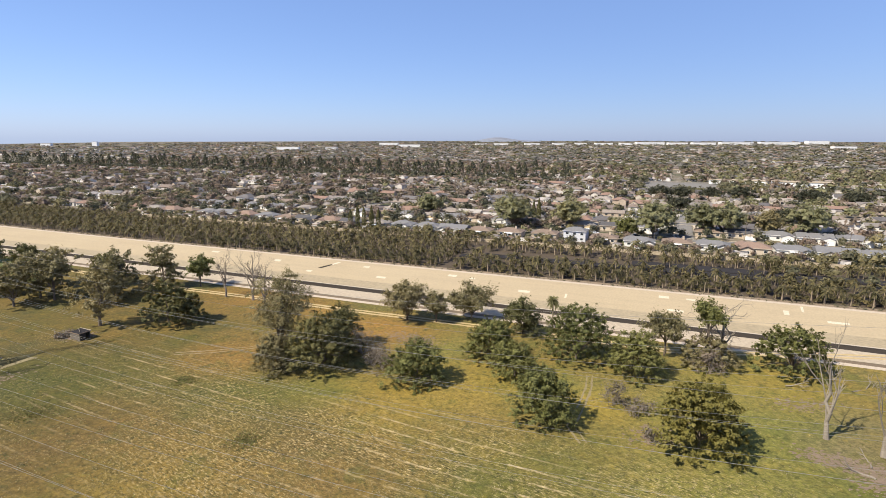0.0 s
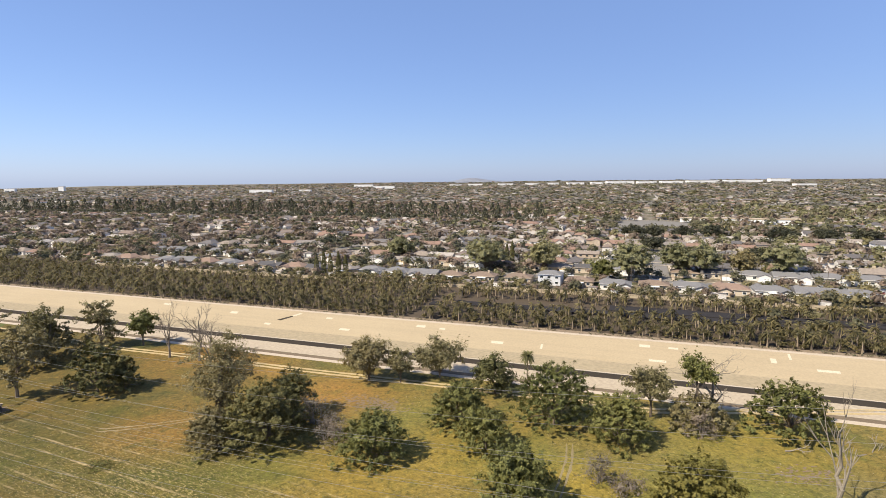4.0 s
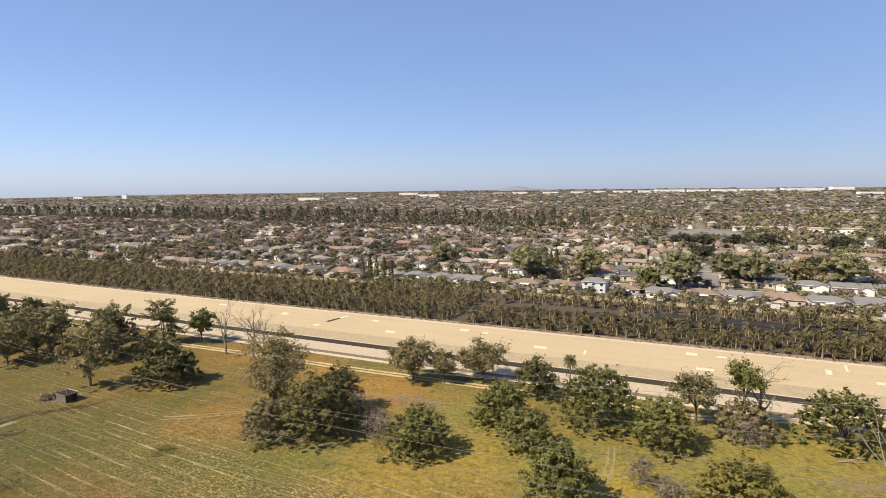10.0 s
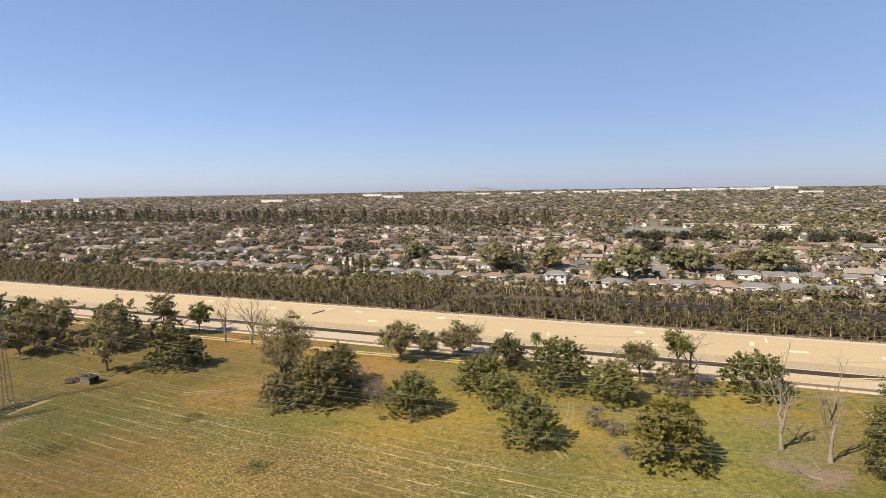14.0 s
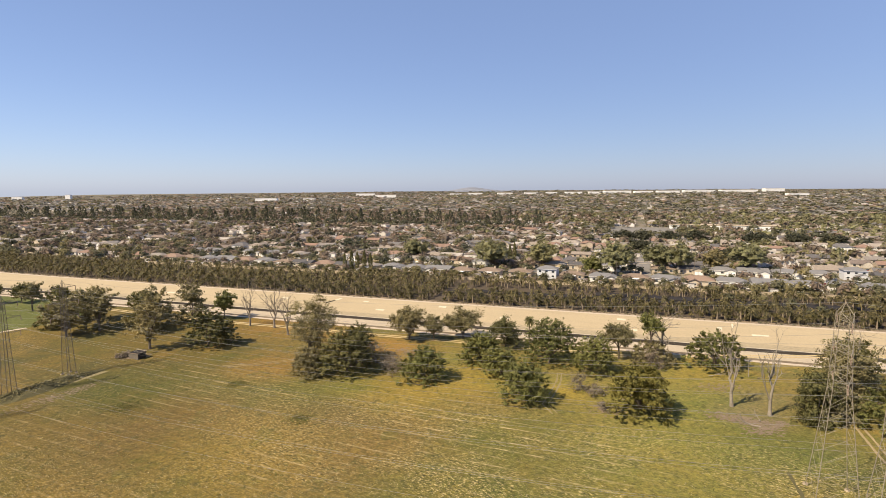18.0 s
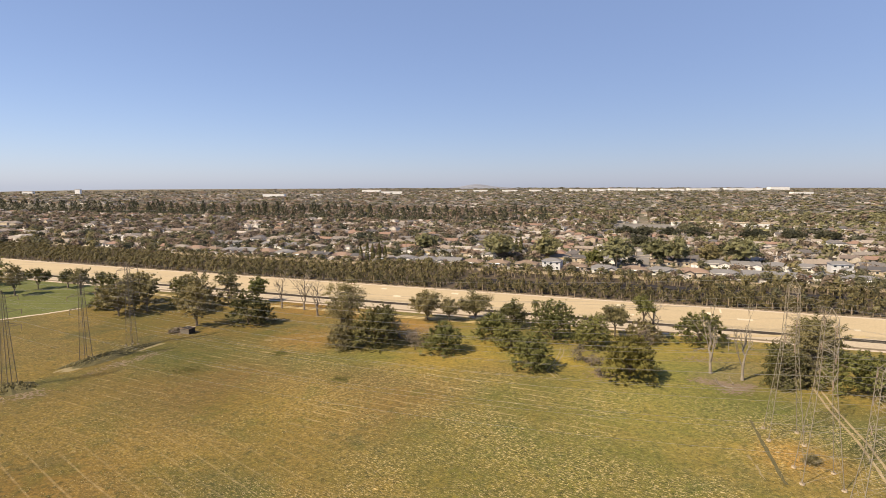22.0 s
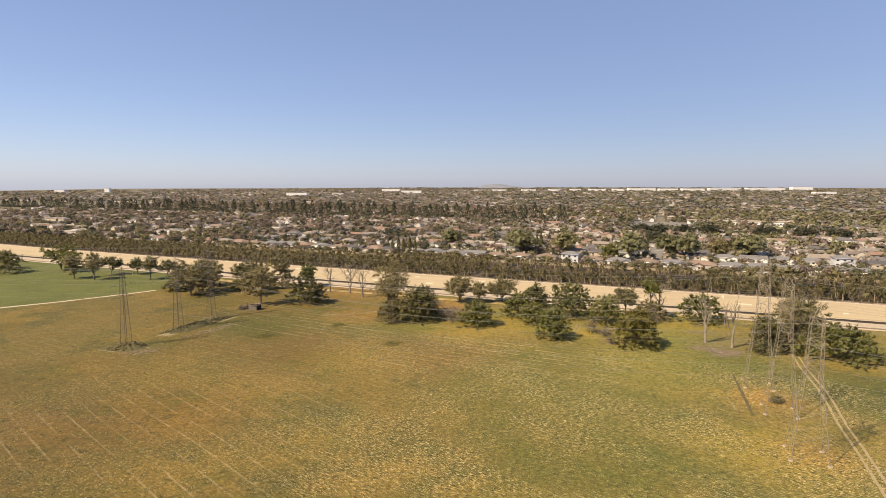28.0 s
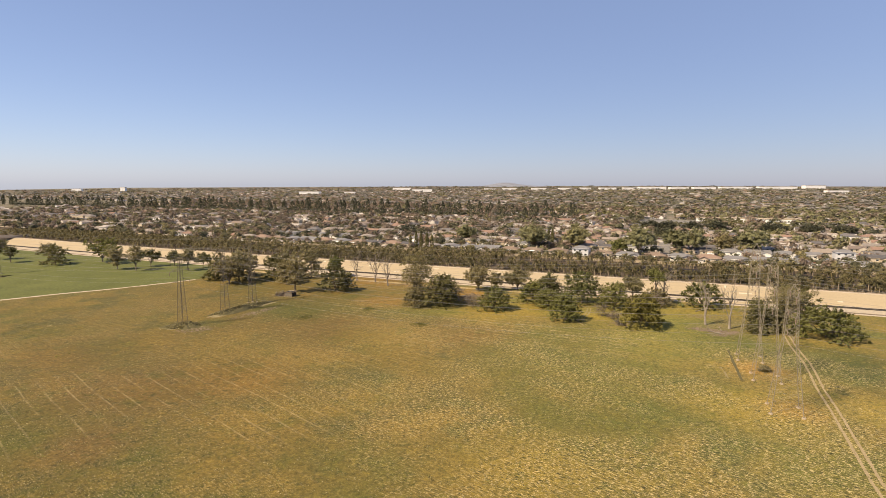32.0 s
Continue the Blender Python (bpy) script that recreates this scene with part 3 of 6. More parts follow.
for name, pts, gap, label in (("cross_track", [(-70, 134.5), (-60, 136), (-51, 139), (-43, 143.5)], 1.5, "faint two-rut track worn in the grass"),
                              ("worn_trail", [(35, 122), (33, 115), (29, 106), (25, 98), (26, 92)], 1.3, "worn dry trail between bushes")):
    tr = thing(name, label, "track", kind="structure")
    p = np.array(pts, float)
    d = np.gradient(p, axis=0)
    d /= np.linalg.norm(d, axis=1)[:, None]
    q = np.stack([-d[:, 1], d[:, 0]], 1) * gap / 2
    for side in (1, -1):
        part("rut", ribbon(p + side * q, 0.36, 0.03, rng, 0.5), M_EDGE if name == "worn_trail" else M_TRACK, tr)
solid("straw_line", ribbon([(53.8, 44.8), (52.6, 39.5), (51.1, 34.5)], 0.3, 0.03, rng, 0.8), M_EDGE, "thin line of pale straw in the field", "ground")


def litter(name, spots, material, label, seed, size=(0.15, 0.55)):
    """Small uneven patches scattered over stretches of ground: x, y, half length, half width, turn, count."""
    r = np.random.default_rng(seed)
    b = Build()
    for cx, cy, rx, ry, tn, count in spots:
        count *= 6
        q, a = np.sqrt(r.random(count)) * r.normal(1, 0.25, count), r.uniform(0, 6.283, count)
        ux, uy = rx * q * np.cos(a), ry * q * np.sin(a)
        px, py = cx + ux * math.cos(tn) - uy * math.sin(tn), cy + ux * math.sin(tn) + uy * math.cos(tn)
        ang = np.arange(7) * 2 * np.pi / 7
        rad = r.uniform(*size, (count, 1)) * r.uniform(0.6, 1.4, (count, 7))
        z = 0.02 + 0.05 * r.random(count)
        v = np.stack([px[:, None] + 1.5 * rad * np.cos(ang), py[:, None] + rad * np.sin(ang), np.broadcast_to(z[:, None], (count, 7))], 2)
        b.add(v.reshape(-1, 3), np.arange(7 * count).reshape(count, 7))
    return tagged(new(name, b.mesh(name, material)), label, "ground", kind="stuff")


litter("woody_litter", ((69.5, 86.0, 6.5, 2.6, -0.5, 70), (75, 83, 4, 2, 0.2, 30), (72, 80, 5, 3, 0.3, 40), (-9, 146, 9, 4, -0.4, 60), (-104, 147, 5, 3, 0.4, 50), (76, 107, 7, 3, 0.1, 25), (40, 94, 5, 4, 0.1, 30), (-119, 84, 6, 4, 0.3, 40), (-106, 112, 12, 2.5, 1.1, 50)), M_DEBRIS, "grey-brown woody litter in the grass", 302, (0.08, 0.28))
# dark ribbon laid on the field, its shadow painted by colour
solid("ditch", ribbon([(64.4, 61.5), (61, 52.5), (58, 44.2), (54.2, 33.6)], 0.75, 0.08, rng, 0.25), M_MOUND, "flat dark ribbon painted as a strip of shadow", "ground")
# weedy mounds at the tower feet
MOUND_TUFTS = []
for cx, cy, rx, ry, tn, h, label in ((-125.5, 88.5, 6.0, 4.2, 0.3, 1.2, "weedy mound under a lattice tower"), (-114.5, 118, 14.5, 3.6, 1.1, 1.3, "long weedy mound under lattice towers"),
                                     (-300, 190, 18, 6, 0.6, 1.2, "long weedy mound in the grass")):
    tagged(solid("weed_mound", blot(cx, cy, rx * 1.1, ry * 1.1, tn, 0.03, rng, h), M_MOUND, label, "mound"), kind="structure")
    q, a = np.sqrt(rng.random(420)), rng.uniform(0, 6.283, 420)
    ux, uy = rx * q * np.cos(a), ry * q * np.sin(a)
    p = np.stack([cx + ux * math.cos(tn) - uy * math.sin(tn), cy + ux * math.sin(tn) + uy * math.cos(tn), h * (1 - q ** 2) * 0.9 + rng.uniform(0.1, 0.6, 420)], 1)
    up = rng.normal(size=p.shape) * 0.6 + (0, 0, 0.6)
    MOUND_TUFTS.append((p, up / np.linalg.norm(up, axis=1)[:, None]))
    solid("bare_patch", blot(cx, cy, rx * 1.12, ry * 1.16, tn, 0.012, rng), M_EDGE, "pale bare edge of the mound", "ground")

# ---- trees ----


def leaf_cards(b, c, nrm, size, rng):
    """Small folded leaf sprays at points c, turned about their normals."""
    k = len(c)
    r = rng.normal(size=(k, 3))
    a = np.cross(nrm, r)
    a /= np.linalg.norm(a, axis=1)[:, None] + 1e-9
    d = np.cross(nrm, a)
    sz = (size * rng.uniform(0.6, 1.4, k))[:, None]
    v = np.stack([c - a * sz, c - d * sz * 0.6 + nrm * sz * 0.15, c + a * sz, c + d * sz * 0.6 + nrm * sz * 0.15], 1)
    return b.add(v.reshape(-1, 3), np.arange(4 * k).reshape(k, 4))


def crown(b, lobes, count, size, rng, fill=0.35, tuft=0, loose=0.5):
    """Leaf sprays over a set of lobes (centre, radii); tuft gathers them on twigs of that length."""
    vol = np.array([(r[0] * r[1] * r[2]) ** (2 / 3) for _, r in lobes])
    take = rng.multinomial(count, vol / vol.sum())
    for (c, r), k in zip(lobes, take):
        if not k:
            continue
        m = max(3, k // 26) if tuft else k
        d = rng.normal(size=(m, 3))
        d /= np.linalg.norm(d, axis=1)[:, None]
        d[:, 2] = np.where(d[:, 2] < -0.55, -d[:, 2], d[:, 2])
        rad = np.where(rng.random(m) < fill, rng.uniform(0.4, 0.85, m), rng.uniform(0.85, 1.3, m))
        p = np.asarray(c) + d * np.asarray(r) * rad[:, None]
        if tuft:
            own = rng.integers(0, m, k)
            long = rng.normal(size=(k, 1)) * tuft
            p = p[own] + d[own] * long + rng.normal(size=(k, 3)) * tuft * (0.6, 0.6, 0.38)
            d = d[own]
        nrm = d + loose * rng.normal(size=(k, 3)) + (0, 0, 0.35)
        nrm /= np.linalg.norm(nrm, axis=1)[:, None]
        leaf_cards(b, p, nrm, size, rng)
    return b


def core(b, c, q, r):
    """A rough dense heart inside a lobe of leaves."""
    a = np.arange(6) * math.pi / 3 + r.uniform(0, 1)
    ring = []
    for z, w in ((-0.35, 0.95), (0.62, 0.72)):
        k = w * r.uniform(0.85, 1.08, 6)
        ring.append(np.stack([c[0] + q[0] * k * np.cos(a), c[1] + q[1] * k * np.sin(a), c[2] + q[2] * (z + r.uniform(-0.08, 0.08, 6))], 1))
    b.add(np.concatenate(ring), [(j * 6 + i, j * 6 + (i + 1) % 6, j * 6 + 6 + (i + 1) % 6, j * 6 + 6 + i) for j in (0,) for i in range(6)] + [(6, 7, 8, 9), (6, 9, 10, 11)])


def lobes_for(h, w, low, n, rng):
    """Uneven lobes that fill a crown from low*h to h, width w."""
    out = []
    hz, mid = h * (1 - low) / 2, h * (1 + low) / 2
    size = min(w, 2 * hz)
    for i in range(2 * n + 4):
        d = rng.normal(size=3)
        d /= np.linalg.norm(d)
        r = size * rng.uniform(0.13, 0.24)
        k = 0.25 if i < 2 else rng.uniform(0.25, 1.0) ** 0.5
        c = d * np.maximum(np.array([w / 2, w / 2, hz]) - r * 0.7, 0.1) * k
        pinch = 1 - 0.3 * max(0, c[2] / hz) ** 1.5
        out.append(((c[0] * pinch, c[1] * pinch, max(mid + c[2], r * 0.5)), (r * rng.uniform(0.9, 1.3), r * rng.uniform(0.9, 1.3), r * rng.uniform(0.65, 1.0))))
    if low < 0.09:
        for i in range(n):
            a, r = 6.283 * i / n + rng.uniform(-0.3, 0.3), size * rng.uniform(0.12, 0.2)
            q = w / 2 * rng.uniform(0.55, 0.85)
            out.append(((q * math.cos(a), q * math.sin(a), r * rng.uniform(0.5, 1.6)), (r * 1.15, r * 1.15, r * 0.85)))
    return out


def dome_lobes(h, w, n, rng):
    """Small lobes over an uneven mound that reaches the ground."""
    out = []
    size, k = min(w, h), 4 * n + 14
    swell = rng.uniform(0, 6.283, 3)
    for i in range(k):
        up = ((i + rng.uniform(0, 1)) / k) ** 0.85
        a = 2.4 * i + rng.uniform(-0.4, 0.4)
        wob = 1 + 0.10 * math.sin(2 * a + swell[0]) + 0.07 * math.sin(3 * a + swell[1]) + rng.uniform(-0.09, 0.07)
        r = size * rng.uniform(0.15, 0.23)
        flat = math.sqrt(max(0.0, 1 - up ** 2.2))
        reach = (w / 2 - r * 1.05) * flat * wob
        z = max(r * 0.55, (h - r * 0.8) * up * (1 + rng.uniform(-0.08, 0.05)))
        out.append(((reach * math.cos(a), reach * math.sin(a), z), (r * 1.15, r * 1.15, r * rng.uniform(0.8, 1.05))))
    for i in range(n):
        a, q = 2.4 * i, rng.uniform(0.1, 0.5) * w / 2
        out.append(((q * math.cos(a), q * math.sin(a), h * rng.uniform(0.3, 0.7)), (size * 0.2,) * 3))
    return out


def limb_path(p0, p1, rng, k=5, bow=0.12):
    p0, p1 = np.asarray(p0, float), np.asarray(p1, float)
    u = np.linspace(0, 1, k)[:, None]
    ln = np.linalg.norm(p1 - p0)
    return p0 + (p1 - p0) * u + rng.normal(size=(k, 3)) * bow * ln * 0.35 * np.sin(np.pi * u) + np.array([0, 0, bow * ln]) * np.sin(np.pi * u)


def tree(x, y, h, w, leaf, label, low=0.2, n=9, count=3200, size=0.45, category="tree", name="tree", seed=0, lean=(0, 0), trunk_r=None, bark=None, group="", fill=0.35, tuft=0.62):
    r = np.random.default_rng(seed + 100)
    w *= 1.08
    fine = (3.3 if math.hypot(x, y) < 142 and x > -45 else 1.9) if 60 < math.hypot(x, y) < 172 else 1.25
    t = thing(name, label, category, x, y, 0, r.uniform(0, 360) if lean == (0, 0) else 0, group=group)
    dense = low < 0.045 and h > 5
    form = dome_lobes(h, w * 1.02, n, r) if dense else lobes_for(h, w, low, n, r)
    lobes = [((c[0] + lean[0] * c[2] / h, c[1] + lean[1] * c[2] / h, c[2]), q) for c, q in form]
    tr = trunk_r or max(0.14, h * 0.022)
    fork = np.array([lean[0] * low, lean[1] * low, h * max(low, 0.12) * 0.9])
    bark = bark or M_BARK
    part("trunk", Build().tube(limb_path((0, 0, -0.3), fork, r, 5, 0.04), np.linspace(tr * 1.25, tr * 0.85, 5), 7), bark, t)
    for c, q in lobes[1::5 if dense else 3]:
        part("limb", Build().tube(limb_path(fork - (0, 0, 0.1), c, r, 5), np.linspace(tr * 0.6, tr * 0.12, 5), 5), bark, t)
    heart = Build()
    if tuft > 0.8:
        for c, q in lobes:
            core(heart, c, [v * 0.6 for v in q], r)
    tuft = 0.34 if dense else tuft
    part("crown", crown(heart, lobes, int(count * fine), size * (0.92 / fine ** 0.5), r, 0.15 if dense else fill, tuft, 0.35 if tuft > 0.8 or dense else 0.5), leaf, t)
    return t


def twig_tree(b, p, d, ln, rad, depth, r, gnarl=0.35):
    """A bare branch that forks again and again."""
    k = 4
    pts = [p]
    q = d
    for _ in range(k - 1):
        q = q + r.normal(size=3) * gnarl * 0.4 + (0, 0, 0.05)
        q = q / np.linalg.norm(q)
        pts.append(pts[-1] + q * ln / (k - 1))
    b.tube(pts, np.linspace(rad, rad * 0.62, k), 5 if depth > 1 else 4)
    if depth:
        for i in range(2 if depth > 2 else 3):
            nd = q + r.normal(size=3) * gnarl * 1.5
            nd /= np.linalg.norm(nd)
            twig_tree(b, pts[-1 - (i == 2)], nd, ln * r.uniform(0.55, 0.8), rad * 0.58, depth - 1, r, gnarl)


def bare_tree(x, y, h, label, seed, spread=0.5, material=None, depth=4, name="dead_tree", rad=None, limbs=3, gnarl=0.35):
    r = np.random.default_rng(seed)
    material = material or M_DEAD
    t = thing(name, label, "tree", x, y, 0)
    rad = rad or h * 0.015
    top = np.array([r.uniform(-0.05, 0.05) * h, r.uniform(-0.05, 0.05) * h, h * 0.72])
    line = limb_path((0, 0, -0.3), top, r, 9, 0.05)
    line[:, 2] = np.linspace(-0.3, h * 0.72, 9)
    girth = np.linspace(1.0, 0.22, 9) ** 0.8 * rad * 1.25
    girth[0] *= 1.3
    part("trunk", Build().tube(line, girth, 8), material, t)
    for i in range(limbs + 3):
        a, k = 2.4 * i + r.uniform(-0.5, 0.5), (r.integers(3, 8) if i > 1 else 2) if i else 8
        d = np.array([math.cos(a) * spread, math.sin(a) * spread, 1.15])
        b = Build()
        twig_tree(b, line[k], d / np.linalg.norm(d), h * (0.34 if i == 1 else r.uniform(0.14, 0.24)), girth[k] * (0.5 if i == 1 else 0.72), depth - 1 if depth > 1 else 1, r, gnarl)
        part("limb", b, material, t)
    return t


def twig_bush(x, y, h, w, label, seed, stems=9):
    """A leafless shrub of many thin forked stems."""
    r = np.random.default_rng(seed)
    t = thing("bush", label, "bush", x, y, 0)
    for i in range(stems):
        a, q = r.uniform(0, 6.283), r.uniform(0.1, 0.9) * w / h
        b = Build()
        d = np.array([math.cos(a) * q, math.sin(a) * q, 1.0])
        twig_tree(b, np.array([math.cos(a) * 0.3, math.sin(a) * 0.3, -0.1]), d / np.linalg.norm(d), h * r.uniform(0.32, 0.45), 0.075, 4, r, 0.5)
        part("stem", b, M_TWIG, t)
    part("crown", crown(Build(), lobes_for(h, w, 0.08, 6, r), int(90 * w), 0.2, r, 0.5, 0.5), L_GREY, t)
    return t


for i, (x, y, h, w, label) in enumerate(((-15, 125, 6.5, 8.5, "grey-brown leafless bush in grass"), (-21, 135, 7.6, 6.5, "thin grey leafless bush beside dark trees"), (-17, 129, 5.5, 6.0, "grey-brown leafless bush in grass"), (36.5, 107, 5.5, 6.0, "small grey twiggy shrub in grass"),
                                         (40, 104, 3.0, 7.0, "low grey dead brush in grass"), (39, 93, 2.2, 4.5, "low grey dead brush beside a bush"), (64, 123, 6.5, 8.0, "tangled grey leafless scrub under trees"))):
    twig_bush(x, y, h, w, label, 400 + i, 12 if w > 6.2 else 8)
b = Build()
for p, up in MOUND_TUFTS:
    leaf_cards(b, p, up, 0.34, rng)
tagged(new("mound_weeds", b.mesh("mound_weeds", L_OLIVE)), "coarse dry weeds growing on the mounds", "weeds", kind="stuff")
# x, y, height, width, leaf, foot of crown, lobes, leaves, leaf size, label
GREEN_LABEL = "dense rounded green bush in dry grass"
for i, (x, y, h, w, leaf, low, n, cnt, sz, label) in enumerate((
        (46.7, 90.8, 12.2, 15.5, L_BRIGHT, 0.02, 13, 5200, 0.50, "broad low yellow-green tree with layered foliage"),
        (20.0, 100.5, 10.8, 12.5, L_GREEN, 0.02, 11, 4000, 0.45, GREEN_LABEL),
        (34, 131.5, 14.0, 17.0, L_GREEN, 0.04, 13, 5200, 0.48, "large dense green tree with round crown"),
        (23, 150, 11.0, 11.5, L_DARK, 0.05, 9, 3200, 0.45, "dense dark green tree beside a palm"),
        (12.5, 132.5, 9.8, 13.0, L_GREEN, 0.03, 12, 4400, 0.45, GREEN_LABEL),
        (17, 121, 8.5, 11.5, L_GREEN, 0.02, 9, 3000, 0.45, "dense green bush joined to its neighbours"),
        (45.3, 121, 11.0, 12.5, L_GREEN, 0.03, 10, 3800, 0.45, "upright dense green bush"),
        (-6, 118, 10.0, 13.0, L_GREEN, 0.02, 11, 4000, 0.45, "dense dark bush at the field's edge"),
        (-29.5, 126, 13.5, 16.5, L_DARK, 0.03, 13, 5200, 0.48, "dark dense tree at the foot of a tall one"),
        (-41, 124.5, 8.5, 10.0, L_OLIVE, 0.02, 9, 3000, 0.42, "olive bush at the foot of a tall tree"),
        (-27, 139, 12.0, 10.5, L_DARK, 0.03, 9, 3400, 0.45, "dark dense conical tree"),
        (57.6, 134, 12.5, 12.5, L_OLIVE, 0.32, 9, 2600, 0.42, "open olive-grey tree with a forked trunk"),
        (66, 128, 7.5, 13.0, L_OLIVE, 0.03, 9, 2800, 0.42, "low scrubby olive bush under bare branches"),
        (84.6, 124, 11.2, 18.0, L_GREEN, 0.03, 12, 4600, 0.46, "dense green clump beside the service road"),
        (-11, 162, 13.0, 13.5, L_OLIVE, 0.10, 11, 3800, 0.45, "grey-olive tree beside the track"),
        (-2, 160, 10.5, 7.5, L_OLIVE, 0.12, 7, 1900, 0.42, "slim grey-olive tree beside the track"),
        (9, 163, 11.5, 14.0, L_OLIVE, 0.10, 11, 3800, 0.45, "grey-olive round tree beside the channel"),
        (-92, 201, 12.3, 10.0, L_GREEN, 0.25, 9, 2600, 0.45, "small round green tree with a bare trunk"),
        (-105, 199, 17.0, 13.0, L_OLIVE, 0.08, 10, 3200, 0.48, "dark round tree behind others"),
        (-113, 178, 12.5, 11.0, L_OLIVE, 0.04, 10, 3200, 0.48, "low dark tree joined to its neighbours"),
        (-146, 203, 16.0, 14.0, L_OLIVE, 0.18, 9, 2600, 0.48, "dark tree with a bare trunk"),
        (-158, 200, 14.0, 13.0, L_DARK, 0.15, 9, 2400, 0.48, "dark tree standing in a clump"),
        (-83, 158, 13.5, 15.5, L_DARK, 0.02, 11, 4400, 0.48, "dark dense tree beside the shed"),
        (-77, 160, 9.5, 8.0, L_DARK, 0.04, 8, 2200, 0.45, "small dark tree beside a larger one"),
        (-102.5, 156, 20.5, 14.0, L_OLIVE, 0.10, 11, 3000, 0.46, "tall sparse tree with a grey trunk"),
        (-116, 188, 17.0, 16.0, L_OLIVE, 0.06, 12, 4400, 0.50, "wide dark tree in the grass"),
        (-127, 201, 13.5, 12.0, L_DARK, 0.08, 9, 3000, 0.48, "round dark tree near the channel"),
        (-142, 186, 18.5, 15.0, L_OLIVE, 0.08, 11, 3600, 0.48, "tall dark tree with a clear trunk"),
        (-135, 183, 15.5, 10.0, L_OLIVE, 0.2, 8, 2400, 0.46, "slim olive tree in grass"),
        (-143, 175, 16.0, 16.5, L_OLIVE, 0.12, 11, 3600, 0.48, "spreading olive-green tree in dry grass"),
        (-157, 189, 7.0, 12.5, L_DARK, 0.05, 8, 2200, 0.46, "low dark bush in grass"),
        (-184, 235, 10.2, 10.5, L_DARK, 0.22, 8, 2000, 0.5, "small round tree with a shadow on grass"),
        (-188, 223, 13.4, 10.0, L_OLIVE, 0.25, 8, 2000, 0.5, "olive-green park tree in grass"),
        (-206, 242, 10.0, 10.5, L_DARK, 0.22, 8, 1900, 0.5, "small round park tree in grass"),
        (-220, 239, 11.4, 13.5, L_DARK, 0.2, 9, 2300, 0.5, "round dark park tree in grass"),
        (-220, 222, 16.9, 10.0, L_OLIVE, 0.2, 8, 2000, 0.5, "slim olive park tree in grass"),
        (-234, 226, 15.5, 10.5, L_OLIVE, 0.12, 9, 2100, 0.5, "ragged olive-green park tree in grass"),
        (-265, 260, 17.5, 22.0, L_GREEN, 0.12, 12, 3800, 0.55, "broad green park tree in grass"),
        (-252, 250, 13.0, 13.0, L_GREEN, 0.15, 9, 2200, 0.5, "green park tree beside a larger one"),
        (-287, 245, 14.3, 16.5, L_DARK, 0.08, 10, 2800, 0.52, "round dense dark park tree"),
        (-303, 262, 14.0, 15.0, L_OLIVE, 0.15, 9, 2300, 0.52, "brownish park tree in grass"),
        (-325, 255, 12.0, 9.0, L_DARK, 0.25, 8, 1700, 0.5, "slim dark park tree in grass"),
        (-345, 270, 14.0, 12.0, L_DARK, 0.2, 9, 2000, 0.52, "dark park tree in grass"),
        (-372, 275, 13.0, 14.0, L_DARK, 0.12, 9, 2000, 0.52, "dense dark park tree in grass"),
        (106, 77, 10.6, 20.5, L_GREEN, 0.01, 14, 6000, 0.50, "wide dense green tree beside the farm road"),
        (92, 84, 8.5, 8.5, L_OLIVE, 0.02, 9, 2600, 0.48, "olive bush beside the farm road"),
        (104, 96, 17.0, 14.0, L_OLIVE, 0.05, 11, 3800, 0.48, "tall olive tree half bare"),
        (86, 82.5, 14.0, 8.5, L_DARK, 0.05, 9, 2800, 0.48, "dark tree behind the lattice towers"),
        (116, 107, 15.0, 14.0, L_DARK, 0.05, 11, 3400, 0.48, "dark dense tree beside the service road"),
        (64.6, 41.2, 1.6, 2.9, L_OLIVE, 0.05, 5, 600, 0.26, "dark brush heap under the tower"))):
    tree(x, y, h, w, leaf, label, low, n, cnt, sz, "bush" if low < 0.09 and h < 12.5 else "tree", "bush" if low < 0.09 and h < 12.5 else "tree", i)
# tall trees with a leafy head
tree(-41.5, 131, 26.0, 14.5, L_OLIVE, "tall ragged grey-green tree, sparse crown", 0.10, 14, 4000, 0.44, seed=71, lean=(2.0, 0.5))
tree(66.2, 129.5, 16.8, 7.5, L_GREEN, "tall slim tree with a dense leafy head", 0.55, 7, 1500, 0.45, seed=72)
bare_tree(70.5, 130.0, 17.5, "bare pale tree with spreading branches", 11, 1.25, rad=0.36, limbs=7)
bare_tree(72.0, 93.7, 20.0, "dead bleached tree standing in grass", 12, 0.26, rad=0.36, depth=3, limbs=2, gnarl=0.2)
bare_tree(78.0, 87.7, 19.5, "dead bleached tree with a broken limb", 13, 0.30, rad=0.34, depth=3, limbs=2, gnarl=0.22)
bare_tree(-77, 187, 15.5, "slim leafless grey tree in dry grass", 14, 0.6, M_TWIG, rad=0.3, limbs=6)
bare_tree(-66, 183, 17.5, "leafless branching grey tree", 15, 0.95, M_TWIG, rad=0.36, limbs=7)
bare_tree(-58, 172, 16.0, "leafless leaning grey tree", 16, 0.9, M_TWIG, rad=0.34, limbs=7)
bare_tree(104, 95, 18.0, "bleached bare tree among green ones", 17, 0.4)
bare_tree(89.5, 115, 6.5, "broken dead tree stump standing", 18, 0.2, depth=1)
